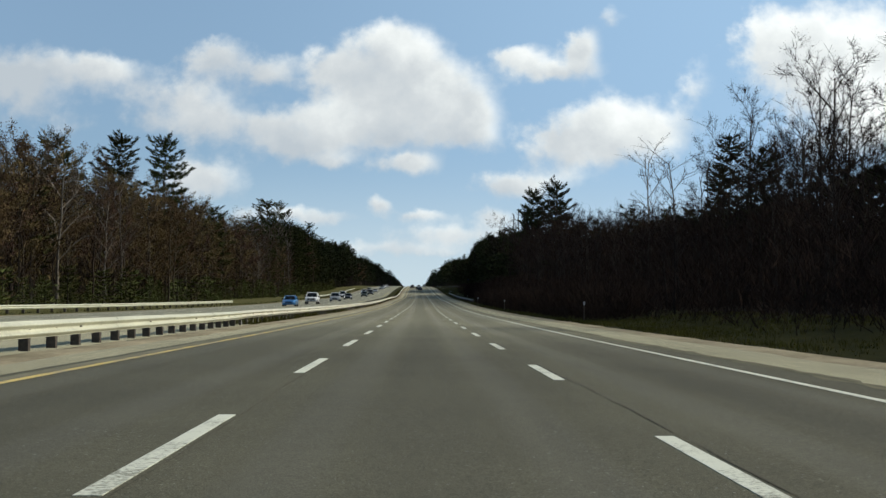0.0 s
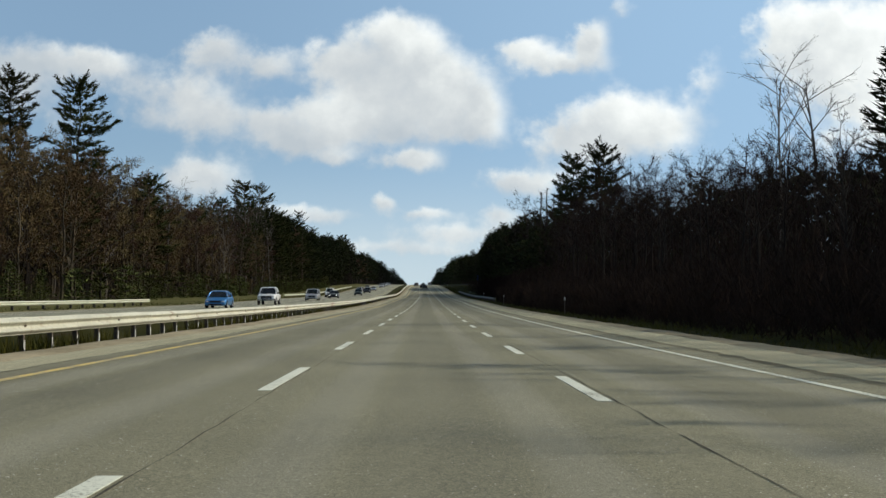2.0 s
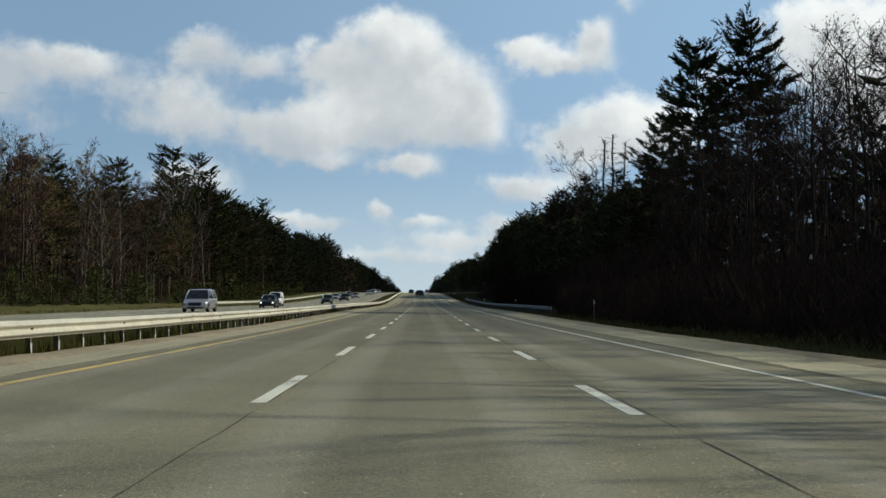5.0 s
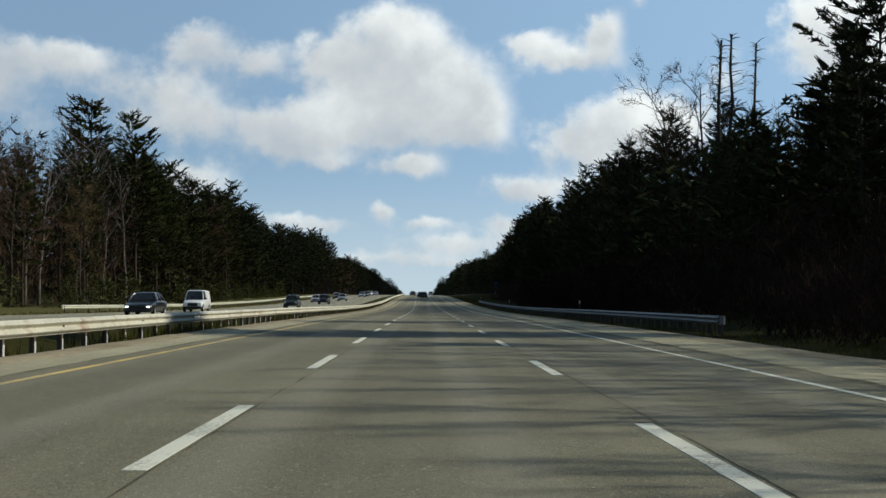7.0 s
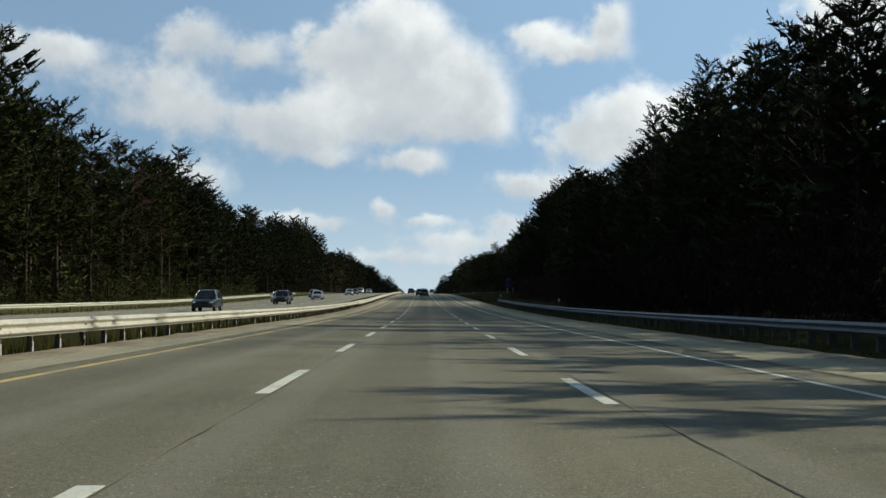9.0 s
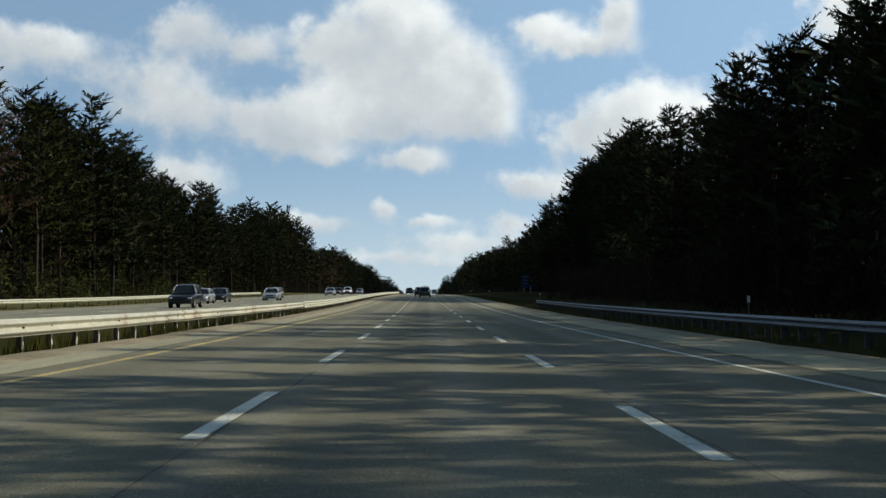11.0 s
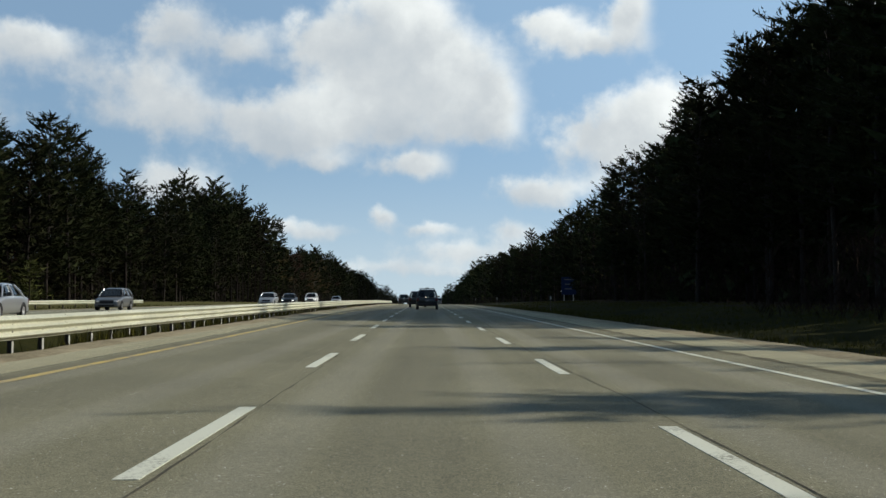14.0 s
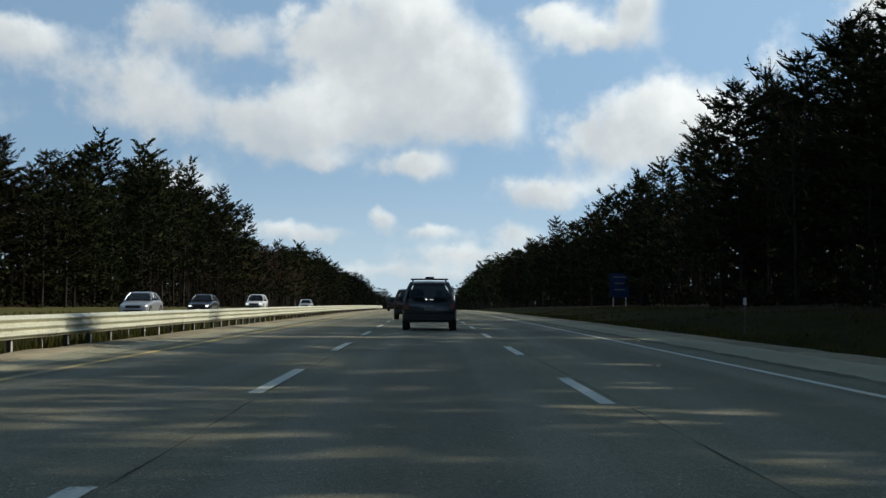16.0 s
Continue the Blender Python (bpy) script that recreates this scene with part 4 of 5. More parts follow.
random.seed(5)
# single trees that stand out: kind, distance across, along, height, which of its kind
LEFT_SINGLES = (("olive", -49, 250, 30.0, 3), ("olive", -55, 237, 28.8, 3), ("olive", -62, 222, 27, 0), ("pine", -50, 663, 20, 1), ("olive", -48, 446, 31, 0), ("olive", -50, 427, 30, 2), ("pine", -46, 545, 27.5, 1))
# bare ones at 60 and 65 stay out of view, added to cast shade
BARE_SINGLES = (("tall", 31, 127, 22, 0), ("tall", 31, 101, 20, 1), ("tall", 36, 112, 21, 0), ("tall", 29, 92, 19, 0), ("tall", 27, 108, 15, 1), ("tall", 30, 140, 18, 1), ("tall", 26, 121, 14, 0), ("tall", 34, 84, 19, 1),
                ("bare", 29, 60, 20, 0), ("bare", 32, 65, 21, 2), ("birch", 31.6, 183, 22.7, 0), ("birch", 35.8, 186, 23, 0), ("tall", 23.2, 341, 21.5, 0), ("tall", 22.5, 349, 21, 1))
RIGHT_SINGLES = (("pine", 23.3, 278, 22.5, 4), ("pine", 28.0, 279, 24.0, 4), ("pine", 31, 118, 14.5, 0), ("pine", 34, 150, 16, 2), ("snag", 22.9, 334, 21.2, 0), ("snag", 24.2, 336, 22.0, 1), ("snag", 25.0, 332, 20.6, 0),
                 ("pine", 43.7, 188, 24, 2), ("pine", 21, 317, 13.5, 2), ("pine", 24.5, 302, 19.2, 4))
for kind, x, y, h, which in LEFT_SINGLES + BARE_SINGLES + RIGHT_SINGLES:
    tree(kind, x, y, h, which=which)


# front rows of the woods, tree by tree
def right_cap(y, x=20):
    """Height cap fitted to the camera's skyline; taller trees out of view add shade."""
    return 99 if y > 260 or (x > 36 and y < 150) else max(8.5, 1.0 + 0.084 * (y - 33)) * (0.93 + 0.22 * noise.noise((y * 0.11, x * 0.1, 5)))


def woods(side, ya, yb, step, rows, mix, cap=None):
    """rows: (distance from the lane, spread, height low, height high). mix: chances of kinds."""
    for x, spread, lo, hi in rows:
        y = ya + rnd(0, step)
        while y < yb:
            kind = random.choices([k for k, _ in mix], [c for _, c in mix])[0]
            h = rnd(lo, hi) * (1.0 if kind in ("pine", "birch") else 0.9)
            if cap:
                h = min(h, cap(y) * rnd(0.85, 1.16))
            if kind == "fir":
                h = rnd(1.6, 5.2) if side < 0 else rnd(1.6, 4.5)
            tree(kind, side * (x + rnd(-spread, spread)), y, h)
            y += step * rnd(0.7, 1.3)


woods(1, 40, 80, 5.0, ((23, 2.0, 12.5, 15), (28, 2, 14, 17)), (("bare", 1),), right_cap)
woods(1, 92, 130, 4.2, ((29.5, 1.5, 15, 18), (33.5, 1.5, 17, 20)), (("bare", 1),))
woods(1, 80, 200, 5.0, ((18.5, 2.0, 11.5, 14), (23, 2.0, 13, 16), (28, 2.5, 14, 17)), (("bare", 1),), right_cap)
woods(1, 200, 270, 5.0, ((18.5, 1.8, 13, 15.5), (22.5, 2.0, 16, 19), (28, 2.5, 18, 21)), (("bare", 8), ("pine", 0.4)), right_cap)
woods(1, 284, 298, 6.0, ((19, 1.5, 11, 13), (26, 2.0, 14, 16)), (("pine", 6), ("bare", 2)))
woods(1, 304, 322, 5.5, ((19.5, 1.2, 9.5, 12), (26, 2.0, 13, 15.5)), (("pine", 4), ("bare", 4)))
woods(1, 322, 350, 6.0, ((22, 1.2, 11, 13.5), (27, 2.2, 14, 17)), (("pine", 5), ("bare", 3)))
woods(1, 350, 420, 5.4, ((19, 1.8, 14.2, 16.8), (25, 2.2, 17.8, 20.4)), (("pine", 6), ("bare", 2.9)))
woods(1, 420, 458, 5.2, ((19, 1.8, 12.4, 14.8), (25, 2.0, 16.8, 19.2)), (("pine", 6), ("bare", 2)))
woods(1, 458, 474, 6.0, ((19, 1.8, 10.5, 13), (26, 2.2, 15, 17.5)), (("pine", 5), ("bare", 3), ("birch", 0.4)))
woods(1, 474, 505, 5.5, ((23, 1.2, 8.5, 11), (30, 1.5, 16.5, 19.2)), (("pine", 5), ("bare", 2)))
woods(1, 514, 527, 5.0, ((27.5, 1.2, 14, 16.5), (32.5, 1.5, 20, 22.5)), (("pine", 7), ("bare", 1)))
woods(1, 525, 585, 4.2, ((26, 1.5, 19, 21.5), (30, 2, 21, 23.5)), (("pine", 8), ("bare", 1)))
woods(1, 585, 607, 5.0, ((28, 1.5, 20.5, 22.5), (33, 1.5, 21.5, 23.5)), (("pine", 9), ("bare", 1)))
woods(1, 607, 665, 6.0, ((28, 1.5, 17.5, 20.5), (33, 1.5, 19, 21.5)), (("pine", 9), ("bare", 1)))
woods(1, 665, 840, 7.0, ((30, 2.0, 16, 19.5),), (("pine", 7), ("bare", 2)))
woods(1, 840, 1000, 9.0, ((28, 2.0, 15.5, 18),), (("pine", 7), ("bare", 2)))
woods(-1, 85, 290, 5.2, ((43, 2.5, 16.5, 21), (49, 3.0, 21, 24)), (("ruddy", 3), ("budded", 5.5), ("olive", 0.5), ("birch", 0.3)))
woods(-1, 290, 410, 5.6, ((43, 2.5, 15, 20), (49, 3.0, 20, 24)), (("ruddy", 6), ("budded", 1.8), ("olive", 1.6), ("birch", 0.4)))
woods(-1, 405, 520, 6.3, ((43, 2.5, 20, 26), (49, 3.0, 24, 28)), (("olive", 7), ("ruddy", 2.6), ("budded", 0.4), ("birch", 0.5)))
woods(-1, 520, 560, 6.3, ((43, 2.5, 20, 24.5), (49, 3.0, 23, 26)), (("pine", 7), ("bare", 2)))
woods(-1, 560, 645, 6.5, ((43, 2.5, 18, 21.5), (49, 3.0, 20, 23.5)), (("pine", 7), ("bare", 1.5)))
woods(-1, 645, 720, 6.5, ((43, 2.5, 14.5, 17.5), (49, 3.0, 16, 18.5)), (("pine", 7), ("bare", 1.5)))
woods(-1, 720, 835, 7.5, ((43, 2.5, 21, 25), (49, 3.0, 22, 25)), (("pine", 7), ("bare", 1.5)))
woods(-1, 830, 960, 8.0, ((42, 2.5, 15, 18),), (("pine", 4), ("ruddy", 1.5), ("budded", 2)))
woods(-1, 960, 1120, 10.0, ((42, 2.5, 18, 22),), (("pine", 4), ("ruddy", 1.5), ("budded", 1)))
woods(-1, 90, 600, 3.4, ((39.8, 1.8, 3, 5),), (("fir", 1),))


# the woods behind, that nobody could count
def rough_tree(b, x, y, h, pine, fine, thick):
    """A spare tree for the crowd behind: stem and sprays only."""
    p = at(x, y)
    p.z += rolling(x, y) - 0.1
    near = y < 780
    b[0].tube([p, p + Vector((rnd(-0.4, 0.4), rnd(-0.4, 0.4), h * (0.95 if pine else 0.7)))], [h * 0.009, 0.03], 4)
    if pine:
        for k in range(27 if near else 26 if y < 1500 else 16):
            f = rnd(0.0, 1) ** 0.8
            z = h * (0.18 + 0.82 * f)
            r = 4.0 * (1 - f) ** 0.65 * rnd(0.3, 1.0) + 0.2
            a = rnd(0, 6.28)
            d = Vector((math.cos(a), math.sin(a), 0.0))
            pad(b[1], p + Vector((d.x * r, d.y * r, z)), d, rnd(0.8, 1.3) if near else rnd(1.0, 1.8), 5)
    else:
        for k in range(fine):
            f = rnd(0, 1)
            z = h * (0.12 + 0.80 * f)
            r = 3.2 * math.sqrt(max(0.05, 1 - (f * 1.5 - 0.6) ** 2)) * rnd(0.1, 1)
            a = rnd(0, 6.28)
            d = Vector((math.cos(a) * 0.6, math.sin(a) * 0.6, 0.9)).normalized()
            spray(b[2] if k % 3 else b[3], p + Vector((math.cos(a) * r, math.sin(a) * r, z)), d, 0.6, 1.5, 3, thick)


def far_woods(side, ya, yb, rows, pine_share, per, label, deep=(), under=(), brush=(), fine=60, bud=None, needles=None, thick=0.022):
    """deep: distance, top: dark filling far inside the woods. under, brush: strips of needles and twigs low down."""
    b = (Build(), Build(), Build(), Build())
    for x, lo, hi in rows:
        for _ in range(int((yb - ya) / per)):
            y = rnd(ya, yb)
            h = rnd(lo, hi)
            if side > 0:
                h = min(h, right_cap(y, x))
            rough_tree(b, side * (x + rnd(-3, 3)), y, h, rnd(0, 1) < pine_share, fine, thick)
    for x, top in deep:
        for _ in range(int((yb - ya) / 0.7)):
            y = rnd(ya, yb)
            p = at(side * (x + rnd(-3, 3)), y)
            p.z += (min(top, right_cap(y, x)) if side > 0 else top) * rnd(0, 1) ** 1.15
            a = rnd(0, 6.28)
            pad(b[1], p, Vector((math.cos(a), math.sin(a), 0)), rnd(1.4, 2.4), 5, 1.5)
    for x0, x1, top, each in under:
        for _ in range(int((yb - ya) * each)):
            p = at(side * rnd(x0, x1), rnd(ya, yb))
            p.z += top * rnd(0, 1) ** 1.4
            a = rnd(0, 6.28)
            pad(b[1], p, Vector((math.cos(a), math.sin(a), 0)), rnd(0.6, 1.1), 5)
    for x0, x1, top, each in brush:
        for _ in range(int((yb - ya) * each)):
            p = at(side * rnd(x0, x1), rnd(ya, yb))
            p.z += top * rnd(0, 1) ** 1.5
            spray(b[3] if bud is BUD and rnd(0, 1) < 0.6 else b[2], p, Vector((rnd(-0.5, 0.5), rnd(-0.5, 0.5), 1)), 0.4, 1.3, 4, 0.016)
    g = thing("far_woods", label, "woods", kind="stuff")
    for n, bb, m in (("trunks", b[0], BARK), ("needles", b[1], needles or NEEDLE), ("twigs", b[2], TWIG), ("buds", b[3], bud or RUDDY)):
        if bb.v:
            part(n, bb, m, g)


random.seed(9)
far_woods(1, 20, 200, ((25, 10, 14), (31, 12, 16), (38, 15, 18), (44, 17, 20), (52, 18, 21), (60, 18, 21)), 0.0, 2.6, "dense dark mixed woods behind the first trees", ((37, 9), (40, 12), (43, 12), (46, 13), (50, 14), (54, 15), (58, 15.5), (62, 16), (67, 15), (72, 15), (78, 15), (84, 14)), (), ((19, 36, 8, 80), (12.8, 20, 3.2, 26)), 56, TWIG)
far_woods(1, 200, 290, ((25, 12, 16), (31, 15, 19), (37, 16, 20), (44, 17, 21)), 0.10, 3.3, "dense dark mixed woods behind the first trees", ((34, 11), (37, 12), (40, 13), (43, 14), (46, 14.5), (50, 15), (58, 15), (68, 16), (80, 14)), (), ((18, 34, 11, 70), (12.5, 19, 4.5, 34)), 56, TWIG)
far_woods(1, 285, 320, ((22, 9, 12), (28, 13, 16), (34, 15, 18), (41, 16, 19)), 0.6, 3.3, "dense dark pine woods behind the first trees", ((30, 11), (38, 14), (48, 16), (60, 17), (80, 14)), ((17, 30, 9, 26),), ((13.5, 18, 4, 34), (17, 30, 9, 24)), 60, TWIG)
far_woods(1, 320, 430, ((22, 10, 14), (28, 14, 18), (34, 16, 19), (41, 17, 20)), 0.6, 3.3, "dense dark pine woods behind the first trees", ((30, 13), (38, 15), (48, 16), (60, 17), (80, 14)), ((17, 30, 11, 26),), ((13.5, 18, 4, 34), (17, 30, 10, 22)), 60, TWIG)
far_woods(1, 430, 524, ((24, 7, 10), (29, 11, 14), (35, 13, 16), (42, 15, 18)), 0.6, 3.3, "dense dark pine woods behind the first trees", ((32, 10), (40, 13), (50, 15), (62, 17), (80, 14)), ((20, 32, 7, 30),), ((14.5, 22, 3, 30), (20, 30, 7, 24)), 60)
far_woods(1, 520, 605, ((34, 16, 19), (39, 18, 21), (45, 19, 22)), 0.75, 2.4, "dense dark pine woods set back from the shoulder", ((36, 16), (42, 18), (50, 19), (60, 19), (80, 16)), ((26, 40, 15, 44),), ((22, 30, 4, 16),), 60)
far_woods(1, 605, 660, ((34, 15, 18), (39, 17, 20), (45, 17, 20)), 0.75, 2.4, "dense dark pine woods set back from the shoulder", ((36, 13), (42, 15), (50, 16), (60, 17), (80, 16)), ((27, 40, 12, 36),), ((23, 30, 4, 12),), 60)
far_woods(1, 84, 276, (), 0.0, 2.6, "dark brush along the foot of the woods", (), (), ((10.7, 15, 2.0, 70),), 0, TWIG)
# trunkless needle filling, added to thicken the shade on the road
far_woods(1, 395, 456, (), 0.7, 2.4, "loose pine needle filling behind the first trees to deepen shade", ((23, 14), (25, 15.5), (27, 16.5), (29, 17.5), (31, 18)), ())
far_woods(1, 520, 600, (), 0.7, 2.4, "loose pine needle filling set back from the shoulder to deepen shade", ((28, 17), (30, 18.5), (32, 19.5), (34, 20.5), (36, 21)), ())
far_woods(1, 660, 840, ((33, 14, 17), (38, 16, 19), (44, 17, 20)), 0.75, 3.4, "distant dark woods along the highway", ((36, 14), (44, 15), (54, 16)), ((30, 42, 11, 18),))
far_woods(1, 840, 1000, ((31, 13, 17), (36, 15, 18)), 0.7, 3.0, "distant dark woods along the highway", ((34, 12), (44, 14)), ((28, 38, 10, 10),), (), 20)
far_woods(1, 1000, 1500, ((26, 17, 21), (31, 19, 22)), 0.7, 3.4, "distant mixed woods along the highway", ((28, 14), (38, 17)), ((25, 34, 12, 9),), (), 20)
far_woods(1, 1500, 3600, ((21, 20, 24), (30, 21, 25)), 0.7, 5.0, "hazy woods near the horizon", ((26, 19),), (), (), 12)
far_woods(-1, 60, 420, ((45, 12, 17), (52, 16, 20), (58, 18, 21), (65, 19, 22)), 0.14, 2.8, "brown leafless woods behind the first trees", ((62, 15), (70, 16), (84, 15), (98, 14)), (), ((42, 58, 12, 40),), 72, BUD, SUNLIT_NEEDLE, 0.045)
far_woods(-1, 420, 540, ((46, 14, 20), (53, 19, 23), (59, 21, 25), (67, 21, 25)), 0.6, 2.8, "dense pine woods in a sunlit tone beyond the opposite carriageway", ((54, 18), (63, 19), (75, 20), (92, 16)), ((40.5, 56, 13, 30),), ((40.5, 54, 11, 24),), 60, None, SUNLIT_NEEDLE)
far_woods(-1, 540, 640, ((46, 14, 19), (53, 18, 21), (59, 19, 22), (67, 20, 22)), 0.7, 2.8, "dense dark pine woods beyond the opposite carriageway", ((54, 17), (63, 18), (75, 19), (92, 16)), ((40.5, 56, 13, 30),), ((40.5, 54, 11, 24),), 60, TWIG)
far_woods(-1, 640, 720, ((45, 12, 15), (50, 14, 17), (57, 15, 18)), 0.75, 2.8, "distant dark woods beyond the opposite carriageway", ((52, 13), (62, 15), (75, 16)), ((40.5, 56, 11, 32),), (), 60, TWIG)
far_woods(-1, 720, 840, ((42, 17, 21), (47, 21, 24), (53, 21, 25)), 0.75, 3.0, "distant dark woods beyond the opposite carriageway", ((48, 15), (58, 16)), ((41, 54, 12, 18),), (), 60, TWIG)
far_woods(-1, 840, 960, ((43, 14, 17), (48, 15, 18)), 0.6, 3.0, "distant mixed woods beyond the opposite carriageway", ((47, 12), (58, 14)), ((41, 54, 10, 10),), (), 20, BUD)
far_woods(-1, 960, 1250, ((43, 18, 21), (48, 20, 22)), 0.6, 3.0, "distant mixed woods beyond the opposite carriageway", ((47, 14), (58, 17)), ((41, 54, 12, 8),), (), 20, BUD)
far_woods(-1, 1250, 1600, ((40, 20, 24), (46, 22, 25)), 0.6, 3.4, "far mixed woods beyond the opposite carriageway", ((44, 17), (54, 18)), ((39, 48, 12, 7),), (), 20, BUD)
far_woods(-1, 1600, 3600, ((36, 22, 26), (44, 23, 27)), 0.7, 5.0, "hazy woods near the horizon", ((42, 20),), (), (), 12)
far_woods(-1, -80, 60, ((46, 14, 18), (54, 17, 21)), 0.2, 3.5, "brown leafless woods beside the start of the drive", ((60, 14), (72, 15)), (), (), 30, BUD)
far_woods(1, -80, 20, ((36, 16, 20), (44, 18, 22)), 0.2, 3.5, "dark mixed woods beside the start of the drive", ((40, 13), (52, 15)), (), (), 30, TWIG)


# ---- vehicles ----
def loft(stations):
    """Rings across a body: y, bottom, top, half width, and how much the top draws in."""
    out = []
    for y, z0, z1, w, tuck in stations:
        m = (z0 + z1) / 2
        half = [(0.0, z0), (w * 0.86, z0), (w * 0.97, z0 + 0.07), (w, m), (w * 0.99, z1 - 0.10), (w - tuck * 0.4, z1 - 0.03), (w - tuck, z1), (0.0, z1 + 0.02)]
        out.append([(x, y, z) for x, z in half] + [(-x, y, z) for x, z in reversed(half[1:-1])])
    return out


def wheel(parent, x, y, r, side):
    b = Build()
    prof = [(0.0, 0.62), (0.0, 0.96), (0.03, 1.0), (0.19, 1.0), (0.22, 0.95), (0.22, 0.62)]
    rings = [[(side * (-px), y + pr * r * math.cos(q), pr * r * math.sin(q)) for px, pr in prof] for q in (2 * math.pi * k / 20 for k in range(21))]
    b.rings(rings, caps=False)
    tyre = part("wheel", b, RUBBER, parent, smooth=True, m=Matrix.Translation((x, 0, r)))
    b = Build()
    ring = [[(side * -0.03, y + 0.64 * r * math.cos(q), 0.64 * r * math.sin(q)) for q in (2 * math.pi * k / 20 for k in range(20))],
            [(side * -0.01, y + 0.58 * r * math.cos(q), 0.58 * r * math.sin(q)) for q in (2 * math.pi * k / 20 for k in range(20))],
            [(side * -0.05, y + 0.22 * r * math.cos(q), 0.22 * r * math.sin(q)) for q in (2 * math.pi * k / 20 for k in range(20))],
            [(side * -0.02, y + 0.10 * r * math.cos(q), 0.10 * r * math.sin(q)) for q in (2 * math.pi * k / 20 for k in range(20))]]
    b.rings(ring)
    part("rim", b, RIM, tyre, "alloy wheel rim", smooth=True)


STYLES = {
    # length, half width, sill, belt, roof, wheel radius, (nose, cowl, roof front, roof rear, tail top, tail), hood height
    "sedan": (4.75, 0.90, 0.22, 0.92, 1.45, 0.32, (0.0, 1.25, 2.05, 3.35, 4.15, 4.75), 0.74),
    "hatchback": (4.20, 0.87, 0.22, 0.92, 1.48, 0.31, (0.0, 1.05, 1.85, 3.55, 4.10, 4.20), 0.78),
    "suv": (4.60, 0.92, 0.30, 1.02, 1.70, 0.36, (0.0, 1.20, 1.95, 4.10, 4.48, 4.60), 0.90),
    "minivan": (5.00, 0.97, 0.24, 1.02, 1.74, 0.34, (0.0, 0.95, 1.85, 4.55, 4.90, 5.00), 0.84),
    "van": (4.60, 0.90, 0.25, 1.10, 1.95, 0.33, (0.0, 0.80, 1.40, 4.45, 4.55, 4.60), 0.92),
    "pickup": (5.80, 1.00, 0.42, 1.18, 1.90, 0.41, (0.0, 1.55, 2.20, 3.55, 3.80, 5.80), 1.10),
}


